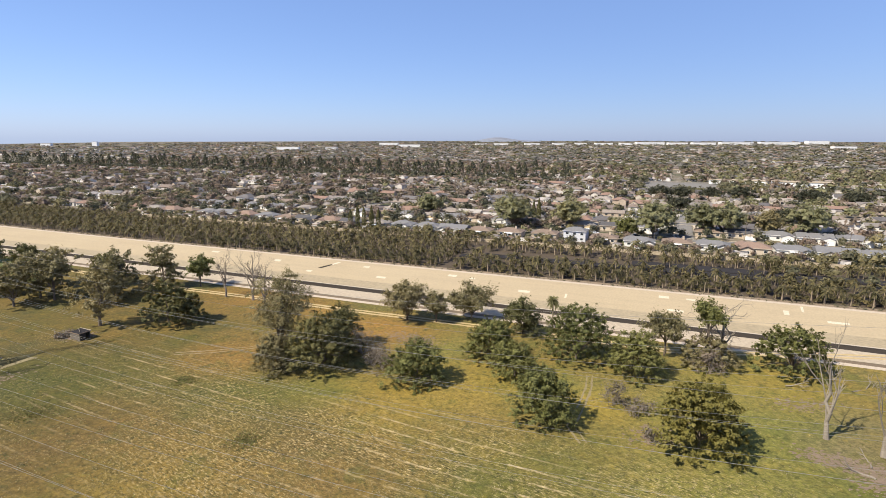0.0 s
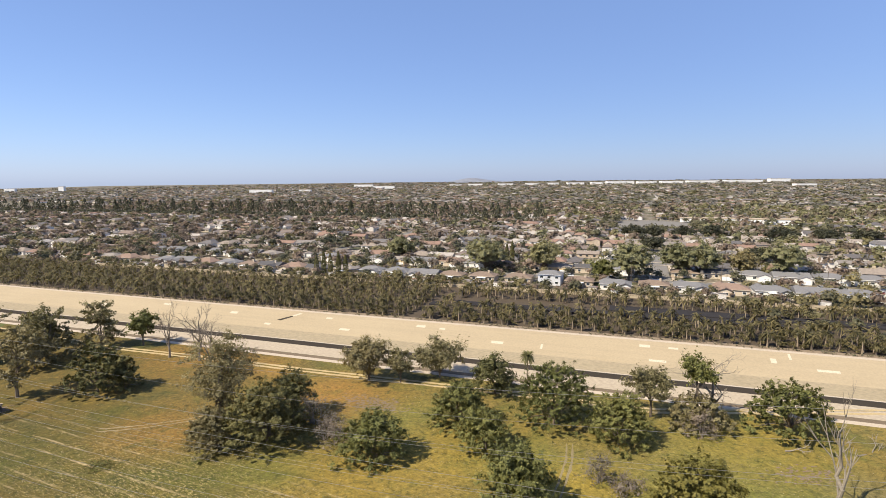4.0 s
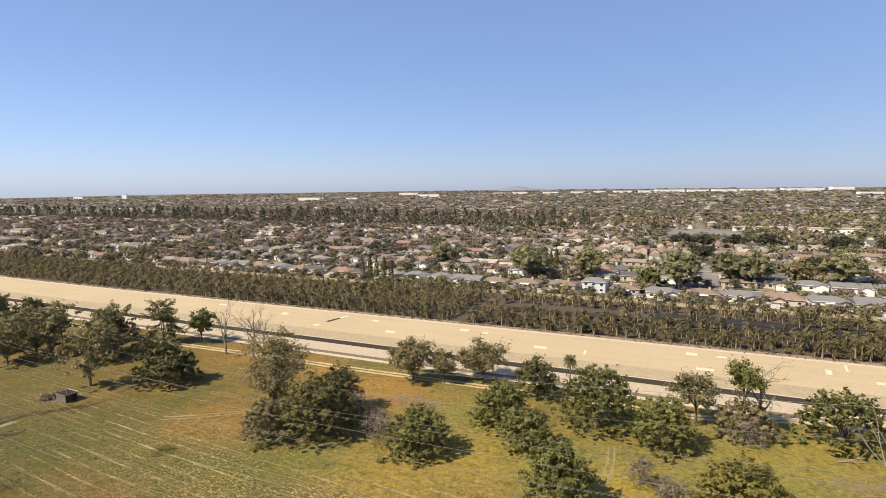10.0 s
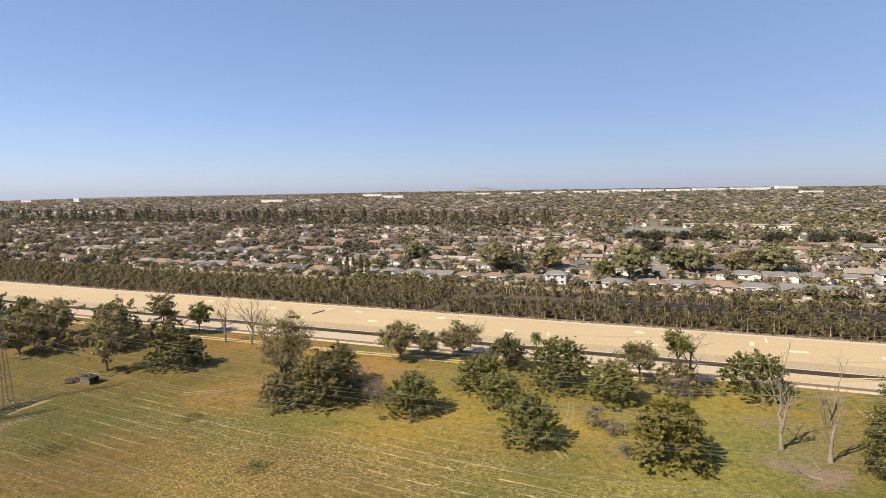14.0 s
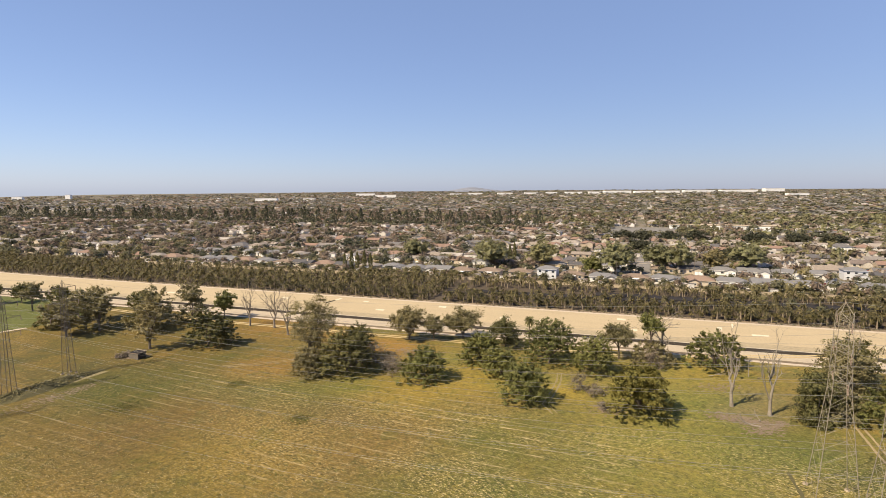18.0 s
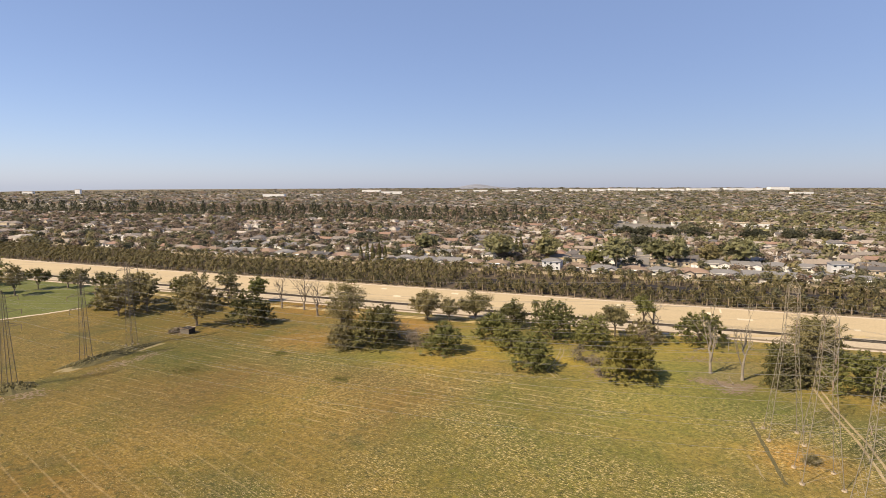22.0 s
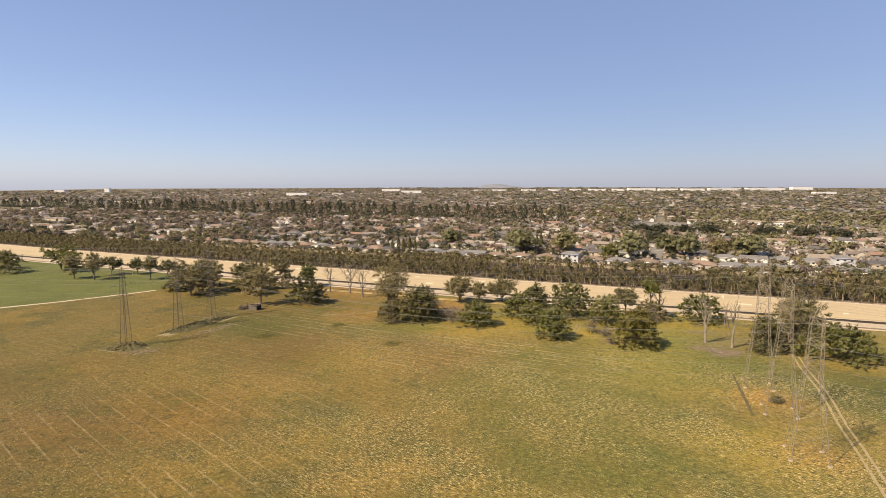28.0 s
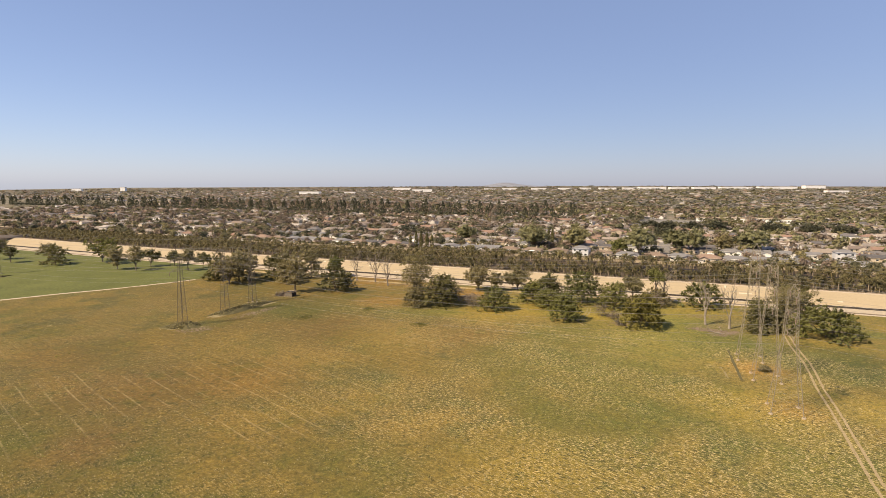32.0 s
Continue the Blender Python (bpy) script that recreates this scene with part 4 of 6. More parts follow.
# fallen timber
for x, y, ln, tn, seed in ((91, 113, 9, 0.2, 21), (62, 126, 8, -0.5, 27), (73, 84, 5, 1.0, 22), (71.5, 81, 5, 2.2, 23), (46, 100, 5.5, -0.9, 24), (78, 116, 5, -0.3, 25)):
    r = np.random.default_rng(seed)
    t = thing("fallen_branch", "bleached fallen branch lying in grass", "log", x, y, 0, math.degrees(tn), group="fallen branches")
    b = Build()
    twig_tree(b, np.array([0, 0, 0.15]), np.array([1, 0, 0.08]), ln * 0.45, 0.2, 3, r, 0.3)
    part("branch", b, M_DEAD, t)
# ---- palms ----


def fronds(b, z, count, reach, r, segs=4, vee=True):
    for i in range(count):
        a, up = r.uniform(0, 2 * math.pi), r.uniform(-0.35, 1.15)
        ca, sa = math.cos(a), math.sin(a)
        u = np.linspace(0, 1, segs + 1)
        ln = reach * r.uniform(0.8, 1.15)
        out, hz = ln * u * math.cos(up * 0.6), z + ln * (u * math.sin(up) - 0.75 * u ** 2 * (1.25 - 0.5 * up))
        wd = 0.23 * np.sin(np.pi * (0.12 + 0.85 * u)) * ln / 2.6
        mid = np.stack([out * ca, out * sa, hz], 1)
        sd = np.stack([-sa * wd, ca * wd, -0.35 * wd], 1)
        k = segs + 1
        if vee:
            b.add(np.concatenate([mid - sd * (1, 1, -1), mid, mid + sd]), [(j, j + 1, k + j + 1, k + j) for j in range(segs)] + [(k + j, k + j + 1, 2 * k + j + 1, 2 * k + j) for j in range(segs)])
        else:
            b.add(np.concatenate([mid - sd, mid + sd]), [(j, j + 1, k + j + 1, k + j) for j in range(segs)])
    return b


def palm(h, reach, seed, label, group="", count=48, leaf=None):
    r = np.random.default_rng(seed)
    t = thing("palm_tree", label, "palm", group=group)
    part("trunk", Build().tube([(0, 0, -0.2), (0.05, 0, h * 0.4), (0.02, 0.03, h)], (0.26, 0.2, 0.17), 7), M_PTRUNK, t)
    part("crown", fronds(Build(), h, count, reach, r), leaf or L_PALM, t)
    return t


own = palm(8.4, 2.1, 5, "lone palm with a round head beside the road", count=150, leaf=L_DARK)
own.matrix_world = pose(32.8, 156.5, 0)
r = np.random.default_rng(31)
kinds = [palm(h, reach, 40 + i, "nursery palm in a dense row on the berm", "nursery palms") for i, (h, reach) in enumerate(((3.0, 1.55), (3.9, 1.7), (2.3, 1.5), (4.8, 1.6), (3.4, 1.8)))]
spots = [(s + r.normal() * 1.3, n + r.normal() * 1.0) for n in (47.8, 51.2, 54.6) for s in np.arange(-215, 165, 3.0)]
spots = [q for q in spots if not -72 < q[0] < -65]
for i, (s, n) in enumerate(spots):
    x, y = at(s, n)
    m = pose(x, y, 0, 0, 0, r.uniform(0, 360)) @ Matrix.Scale(r.uniform(0.72, 1.25), 4)
    if i < len(kinds):
        kinds[i].matrix_world = m
    else:
        copy_thing(kinds[i % len(kinds)], m)
grove, stems = Build(), Build()
for n in np.concatenate([(47.8, 51.2, 54.6), np.arange(58, 120, 3.8)]):
    for s in np.arange(-640, 330, 3.9):
        if -217 < s < 167 and n < 57:
            continue
        if -72 < s < -65 or (s > -62 and (72 < n < 89 and r.random() < 0.9 or n > 111)) or (s < -150 and n > 104):
            continue
        if r.random() < 0.12:
            continue
        x, y = at(s + r.normal(), n + r.normal())
        h = r.uniform(2.2, 4.8) * (0.95 if s < -62 else 1.0)
        tmp = fronds(Build(), h, 16, r.uniform(2.1, 3.0), r, 3, False)
        grove.add(np.concatenate(tmp.v) + (x, y, 0), np.concatenate(tmp.f))
        stems.tube([(x, y, -0.1), (x, y, h)], (0.19, 0.14), 4)
tagged(new("palm_grove", grove.mesh("palm_grove", L_PALM)), "dense rows of nursery palms", "palms", kind="stuff")
tagged(new("palm_stems", stems.mesh("palm_stems", M_PTRUNK)), "brown trunks of the nursery palms", "palms", kind="stuff")
for n0, n1, s0, s1 in ((73, 80, -58, 6), (82, 91, 6, 60), (73, 80, 10, 70), (82, 90, 62, 130), (74, 90, 135, 230), (70, 75, -71, -66)):
    xs = [at(s0, n0), at(s1, n0), at(s1, n1), at(s0, n1)]
    b = Build()
    for k in range(4):
        b.quad((*xs[k], 0), (*xs[(k + 1) % 4], 0), (*xs[(k + 1) % 4], 0.7), (*xs[k], 0.7))
    b.quad(*[(*q, 0.7) for q in xs])
    solid("shade_house", b, M_CLOTH, "low black shade-cloth shelter between palm rows", "shelter", "")

# ---- power lines ----


def lattice_tower(seed=0, h=33.0, base=3.3, label="steel lattice transmission tower with three pairs of arms", steel=None, gauge=1.0, waist=1.45, crest=1.05):
    steel = steel or M_STEEL
    t = thing("lattice_tower", label, "tower", group="transmission towers")

    def half(z):
        return np.interp(z, [0, h * 0.56, h * 0.94], [base, waist, crest])
    zs = np.concatenate([np.linspace(0, 1, 8) ** 0.85 * h * 0.56, np.linspace(h * 0.56, h * 0.94, 8)[1:]])
    for sx, sy in ((1, 1), (1, -1), (-1, -1), (-1, 1)):
        part("leg", Build().tube([(sx * half(z), sy * half(z), z) for z in (0, h * 0.56, h * 0.94)], (0.075 * gauge, 0.065 * gauge, 0.05 * gauge), 4), steel, t)
        part("footing", Build().tube([(sx * base, sy * base, -0.3), (sx * base, sy * base, 0.35)], (0.5, 0.42), 8), M_PALE, t)
    corners = ((1, 1), (1, -1), (-1, -1), (-1, 1))
    for k in range(4):
        for flip in (0, 1):
            pts = []
            for i, z in enumerate(zs):
                cx, cy = corners[(k + (i + flip) % 2) % 4]
                pts.append((cx * half(z), cy * half(z), z))
            part("brace", Build().tube(pts, [0.027 * gauge] * len(zs), 3), steel, t)
    for z in zs[1::2]:
        w = half(z)
        part("ring", Build().tube([(cx * w, cy * w, z) for cx, cy in corners + corners[:1]], [0.024 * gauge] * 5, 3), steel, t)
    b = Build()
    for sx, sy in ((1, 1), (1, -1), (-1, -1), (-1, 1)):
        b.tube([(sx * crest, sy * crest, h * 0.94), (0, 0, h)], (0.07, 0.05), 4)
    part("peak", b, steel, t)
    for z, reach in ((h * 0.62, 4.2), (h * 0.77, 4.6), (h * 0.92, 4.0)):
        for sx in (1, -1):
            b = Build()
            w = half(z)
            for sy in (1, -1):
                b.tube([(sx * w, sy * w, z), (sx * reach, 0, z)], (0.05, 0.04), 4)
                b.tube([(sx * w, sy * w, z + 1.3), (sx * reach, 0, z)], (0.045, 0.04), 4)
                b.tube([(sx * (w + reach) / 2, sy * w / 2, z), (sx * (w + reach) / 2, sy * w / 2, z + 0.65)], (0.04, 0.04), 3)
            arm = part("cross_arm", b, steel, t)
            part("insulator", Build().tube([(sx * reach, 0, z - k * 0.2) for k in range(9)], [0.05, 0.12] * 4 + [0.05], 6), M_GLASS, arm, "brown disc insulator string")
    return t


TIPS = [(sx * reach, 33.0 * f - 1.6) for f, reach in ((0.62, 4.2), (0.77, 4.6), (0.92, 4.0)) for sx in (1, -1)]
LINE_SETS = (((66.4, 52.7), (-114.5, 130.5), 1.08, 0.88), ((61.6, 35.4), (-120.0, 113.5), 1.0, 0.95), ((53.6, 13.5), (-126.5, 90.0), 0.92, 0.94))
towers = []
first = lattice_tower()
slim = lattice_tower(base=1.3, label="slim dark steel lattice tower on a weedy mound", steel=M_DARKSTEEL, gauge=1.25, waist=0.75, crest=0.5)
slim_used = False
for right, left, tall, west in LINE_SETS:
    dx, dy = left[0] - right[0], left[1] - right[1]
    turn = math.degrees(math.atan2(dy, dx)) - 90
    stations = [(right[0] - dx, right[1] - dy), right, left, (left[0] + dx, left[1] + dy)]
    sizes = (1.0, tall, west, 0.90)
    for (px, py), size in zip(stations, sizes):
        m = pose(px, py, 0, 0, 0, turn) @ Matrix.Diagonal((1, 1, size, 1))
        if px < -90:
            towers.append(copy_thing(slim, m) if slim_used else slim)
            slim.matrix_world = slim.matrix_world if slim_used else m
            slim_used = True
        elif not towers:
            first.matrix_world = m
            towers.append(first)
        else:
            towers.append(copy_thing(first, m))
    ct, st = math.cos(radians(turn)), math.sin(radians(turn))
    for a, c, ka, kc in zip(stations, stations[1:], sizes, sizes[1:]):
        for tx, tz in TIPS + [(0, 33.0)]:
            u = np.linspace(0, 1, 26)
            sag = 5.0 if tz < 33 else 3.5
            pts = np.stack([a[0] + tx * ct + (c[0] - a[0]) * u, a[1] + tx * st + (c[1] - a[1]) * u, tz * (ka + (kc - ka) * u) - 4 * sag * u * (1 - u)], 1)
            tagged(new("power_line", Build().tube(pts, [0.019] * 26, 3).mesh("power_line", M_WIRE)), "thin sagging overhead conductor between towers", "cable", "overhead conductors")
m = pose(*at(-104, 160), 0, 0, 0, CHANNEL_TURN + 90) @ Matrix.Scale(1.0, 4)
copy_thing(first, m)["label"] = "steel lattice tower behind the palm rows"
copy_thing(first, pose(*at(-330, 166), 0, 0, 0, CHANNEL_TURN + 90))["label"] = "steel lattice tower among houses"

# ---- shed in the field ----
shed = thing("field_shed", "small weathered grey shed with a dark open end", "shed", -101.5, 145.5, 0, -25)
b = Build().box(-2.2, -1.5, 0, 2.0, -1.38, 2.0).box(-2.2, 1.38, 0, 2.0, 1.5, 2.0).box(-2.2, -1.38, 0, -2.08, 1.38, 2.0)
part("wall", b, M_RUST, shed)
part("roof", Build().add([(-2.3, -1.6, 1.86), (2.1, -1.6, 1.86), (2.1, 1.6, 2.1), (-2.3, 1.6, 2.1), (-2.3, -1.6, 1.96), (2.1, -1.6, 1.96), (2.1, 1.6, 2.2), (-2.3, 1.6, 2.2)],
                         [[0, 3, 2, 1], [4, 5, 6, 7], [0, 1, 5, 4], [1, 2, 6, 5], [2, 3, 7, 6], [3, 0, 4, 7]]), M_CLOTH, shed, "sagging dark roof sheet")
part("fascia", Build().box(-2.45, -1.72, 1.9, 2.25, -1.6, 2.12), M_DEBRIS, shed, "pale board along the roof edge")
part("fascia", Build().box(-2.45, 1.6, 2.1, 2.25, 1.72, 2.32), M_PALE, shed, "pale board along the roof edge")
part("fascia", Build().box(2.1, -1.6, 1.95, 2.22, 1.6, 2.26), M_DEBRIS, shed, "pale board along the roof edge")
part("prop", Build().tube([(-2.4, 1.0, 2.2), (-0.6, 0.2, 2.32), (0.9, -0.6, 2.18)], (0.06, 0.06, 0.05), 5), M_DEAD, shed, "bleached pole lying on the roof")
part("door", Build().box(2.0, -1.38, 0, 2.05, 0.2, 1.9), M_DARK, shed)
for k, (x, y, h) in enumerate(((-106.0, 147.5, 1.5), (-107.5, 146.2, 1.1))):
    tree(x, y, h, 3.2, L_GREY, "heap of dry grey brush beside the shed", 0.05, 5, 500, 0.25, "brush", "brush_heap", 90 + k)

# ---- houses ----


def hip_roof(b, w, d, z, rise, over=0.5, gable=False, x=0.0, y=0.0):
    hw, hd = w / 2 + over, d / 2 + over
    rl = hw - (0 if gable else min(hd, hw * 0.7))
    v = [(x - hw, y - hd, z), (x + hw, y - hd, z), (x + hw, y + hd, z), (x - hw, y + hd, z), (x - rl, y, z + rise), (x + rl, y, z + rise),
         (x - hw, y - hd, z - 0.2), (x + hw, y - hd, z - 0.2), (x + hw, y + hd, z - 0.2), (x - hw, y + hd, z - 0.2)]
    b.add(v, [[0, 1, 5, 4], [2, 3, 4, 5], [0, 6, 7, 1], [1, 7, 8, 2], [2, 8, 9, 3], [3, 9, 6, 0], [6, 9, 8, 7]])
    return b.add([v[1], v[2], v[5], v[3], v[0], v[4]], [[0, 1, 2], [3, 4, 5]])


def house(w, d, h, rise, label, wall, roofing, gable=False, wing=True, chimney=False, patio=0.0, rear=0.0):
    """A stucco house; its street front faces -y, its garden +y."""
    t = thing("house", label, "house", group="houses by the palm rows")
    storeys = 2 if h > 4 else 1
    part("wall", Build().box(-w / 2, -d / 2, 0, w / 2, d / 2, h), wall, t)
    roof = part("roof", hip_roof(Build(), w, d, h + 0.2, rise, gable=gable), roofing, t)
    part("fascia", Build().box(-w / 2 - 0.55, -d / 2 - 0.56, h - 0.04, w / 2 + 0.55, -d / 2 - 0.5, h + 0.22).box(-w / 2 - 0.55, d / 2 + 0.5, h - 0.04, w / 2 + 0.55, d / 2 + 0.56, h + 0.22), wall, t, "painted board along the eaves")
    if wing:
        x0, x1, y0 = w / 2 - 6.5, w / 2 - 0.5, -d / 2 - 4.5
        b = Build().box(x0, y0, 0, x1, -d / 2 + 0.05, 2.8)
        b.add([(x0, y0 + 0.01, 2.8), (x1, y0 + 0.01, 2.8), ((x0 + x1) / 2, y0 + 0.01, 4.2)], [[0, 1, 2]])
        part("wing_wall", b, wall, t)
        part("wing_roof", wing_roof(6.0, 7.6, 2.9, 1.4, x0 + 3.0, -d / 2 - 0.9), roofing, t)
        part("garage_door", Build().box(x0 + 0.7, y0 - 0.05, 0, x1 - 0.7, y0, 2.1), M_WHITE, t, "white garage door")
    if rear:
        x0, x1, y1 = rear - 2.8, rear + 2.8, d / 2 + 3.6
        b = Build().box(x0, d / 2 - 0.05, 0, x1, y1, 2.8)
        b.add([(x1, y1 - 0.01, 2.8), (x0, y1 - 0.01, 2.8), (rear, y1 - 0.01, 4.2)], [[0, 1, 2]])
        part("wing_wall", b, wall, t)
        part("wing_roof", wing_roof(5.6, 7.0, 2.9, 1.4, rear, d / 2 + 0.6), roofing, t)
        win = part("window", Build().box(rear - 1.1, y1, 0.7, rear + 1.1, y1 + 0.06, 2.1), M_WHITE, t)
        part("pane", Build().box(rear - 0.98, y1 + 0.06, 0.82, rear + 0.98, y1 + 0.09, 1.98), M_PANE, win)
    if chimney:
        part("chimney", Build().box(-w / 4, 0.5, h, -w / 4 + 1.0, 1.3, h + rise + 1.2), wall, roof)
    if patio:
        b = Build().box(-patio / 2, d / 2, 2.45, patio / 2, d / 2 + 3.4, 2.6)
        for px in (-patio / 2 + 0.1, 0, patio / 2 - 0.1):
            b.box(px - 0.06, d / 2 + 3.2, 0, px + 0.06, d / 2 + 3.32, 2.45)
        part("patio_cover", b, M_WHITE, t, "white flat patio cover on posts")
    for face in (-1, 1):
        for level in range(storeys):
            for k in range(3):
                x = -w / 2 + w * (k + 0.5) / 3
                if face < 0 and wing and level == 0 and x > w / 2 - 7:
                    continue
                ya, yb = sorted((face * d / 2, face * (d / 2 + 0.06))), sorted((face * (d / 2 + 0.06), face * (d / 2 + 0.09)))
                win = part("window", Build().box(x - 0.9, ya[0], 0.9 + level * 2.8, x + 0.9, ya[1], 2.2 + level * 2.8), M_WHITE, t)
                part("pane", Build().box(x - 0.78, yb[0], 1.02 + level * 2.8, x + 0.78, yb[1], 2.08 + level * 2.8), M_PANE, win)
    part("door", Build().box(-0.5 - w * 0.33, -d / 2 - 0.05, 0, 0.5 - w * 0.33, -d / 2, 2.05), M_BARK, t)
    return t


def wing_roof(w, d, z, rise, x, y):
    """A gabled roof with its ridge along y."""
    hw, hd = w / 2 + 0.4, d / 2
    v = [(x - hw, y - hd, z), (x + hw, y - hd, z), (x + hw, y + hd, z), (x - hw, y + hd, z), (x, y - hd, z + rise), (x, y + hd, z + rise)]
    b = Build().add(v + [(a, c, e - 0.18) for a, c, e in v], [[0, 4, 5, 3], [4, 1, 2, 5], [6, 9, 11, 10], [10, 11, 8, 7], [0, 3, 9, 6], [1, 7, 8, 2], [0, 6, 10, 4], [4, 10, 7, 1]])
    return b


def paint(name, k, rough=0.85):
    return surface(name, tuple(v * 0.9 for v in k), tuple(min(0.85, v * 1.06) for v in k), 0.4, 10, rough, bump=0.12)


def shingle(name, k):
    return surface(name, tuple(v * 0.72 for v in k), tuple(v * 1.18 for v in k), 0.5, 9, 0.92, bump=0.5)


P_CREAM, P_WHITE, P_TAN, P_BLUE, P_YELLOW = paint("cream_stucco", (0.50, 0.42, 0.32)), paint("white_stucco", (0.68, 0.65, 0.60)), paint("tan_stucco", (0.43, 0.35, 0.26)), paint("pale_blue_stucco", (0.52, 0.52, 0.53)), paint("yellow_stucco", (0.52, 0.41, 0.25))
R_GREY, R_DARK, R_BROWN, R_CLAY, R_PALE = shingle("grey_shingle", (0.165, 0.158, 0.155)), shingle("charcoal_shingle", (0.085, 0.08, 0.08)), shingle("brown_shingle", (0.19, 0.14, 0.105)), shingle("clay_tile", (0.225, 0.155, 0.115)), shingle("pale_shingle", (0.225, 0.195, 0.165))
HK = [house(15, 9, 2.9, 1.9, "one-storey white house with a grey hip roof", P_WHITE, R_GREY, patio=5.0, rear=-4.4),
      house(17, 10, 2.9, 2.1, "long white house with a grey gabled roof", P_WHITE, R_GREY, True, rear=4.6),
      house(14, 9.5, 2.8, 1.8, "small tan house with a brown roof and chimney", P_TAN, R_BROWN, False, False, True, 5.0),
      house(12, 9, 5.6, 1.8, "two-storey pale blue house with a grey roof", P_BLUE, R_GREY, False, True),
      house(16, 9, 2.9, 1.8, "cream house with a charcoal roof and chimney", P_CREAM, R_DARK, True, True, True, rear=-3.8),
      house(15, 10, 2.9, 2.2, "cream house with a clay tile roof", P_CREAM, R_CLAY, False, True, rear=3.4),
      house(14.5, 9, 2.9, 1.9, "yellow stucco house with a pale roof", P_YELLOW, R_PALE, False, True, False, 6.0),
      house(13, 9, 5.5, 1.8, "two-storey cream house with a brown roof", P_CREAM, R_BROWN, True, True)]
STREETS_N = [160 + 66 * k for k in range(12)]
CROSS_S = [-860, -640, -420, -215, 30, 330, 560]
r = np.random.default_rng(51)
used = set()
near_spots = []
for row, (n, back) in enumerate(((136.5, 180), (182, 0))):
    for s in np.arange(-345, 300, 17.6):
        if min(abs(s - c) for c in CROSS_S) < 12 and row:
            continue
        k = int(r.choice(8, p=(0.20, 0.15, 0.15, 0.03, 0.20, 0.12, 0.11, 0.04)))
        if not row and (-36 < s < -18):
            k = 3
        near_spots.append((s + r.normal() * 0.6, n + r.normal() * 1.2 + (3 if not row and -75 < s < -57 else 0), back + r.normal() * 1.5, k))
for s, n, tn, k in near_spots:
    x, y = at(s, n, False)
    m = pose(x, y, 0, 0, 0, CHANNEL_TURN + tn)
    if k not in used:
        used.add(k)
        HK[k].matrix_world = m
    else:
        copy_thing(HK[k], m)
for k, ob in enumerate(HK):
    if k not in used:
        ob.matrix_world = pose(*at(318 + 18 * k, 136, False), 0, 0, 0, CHANNEL_TURN + 180)


def batch(b, v, f, x, y, z, turn, scale):
    """Many transformed copies of one small shape."""
    v, k = np.asarray(v, float), len(x)
    sv = v[None] * scale[:, None, :]
    c, s = np.cos(turn)[:, None], np.sin(turn)[:, None]
    w = np.stack([sv[:, :, 0] * c - sv[:, :, 1] * s + x[:, None], sv[:, :, 0] * s + sv[:, :, 1] * c + y[:, None], sv[:, :, 2] + np.asarray(z)[:, None] * np.ones_like(sv[:, :, 2])], 2)
    f = np.asarray(f, int)
    return b.add(w.reshape(-1, 3), (f[None] + (np.arange(k) * len(v))[:, None, None]).reshape(-1, f.shape[1]))


CUBE = Build().box(-0.5, -0.5, 0, 0.5, 0.5, 1)
HIP = np.array([(-0.54, -0.56, 0), (0.54, -0.56, 0), (0.54, 0.56, 0), (-0.54, 0.56, 0), (-0.25, 0, 1), (0.25, 0, 1)])
HIP_F4, HIP_F3 = [[0, 1, 5, 4], [2, 3, 4, 5]], [[1, 2, 5], [3, 0, 4]]


def many_houses(name, x, y, turn, w, d, h, rise, label):
    walls = Build()
    z0 = climb(across(x, y))
    batch(walls, CUBE.v[0], CUBE.f[0], x, y, z0, turn, np.stack([w, d, h], 1))
    hv = np.stack([w, d, rise], 1)
    tagged(new(name + "_walls", walls.mesh(name, M_WALLS)), label + ", stucco walls", "houses", kind="stuff")
    me = Build()
    batch(me, HIP, HIP_F4, x, y, h + z0, turn, hv)
    b4 = me
    batch(b4, HIP, HIP_F3, x, y, h + z0, turn, hv)
    ob = tagged(new(name + "_roofs", b4.mesh(name, M_ROOFS)), label + ", shingle roofs", "houses", kind="stuff")
    return ob


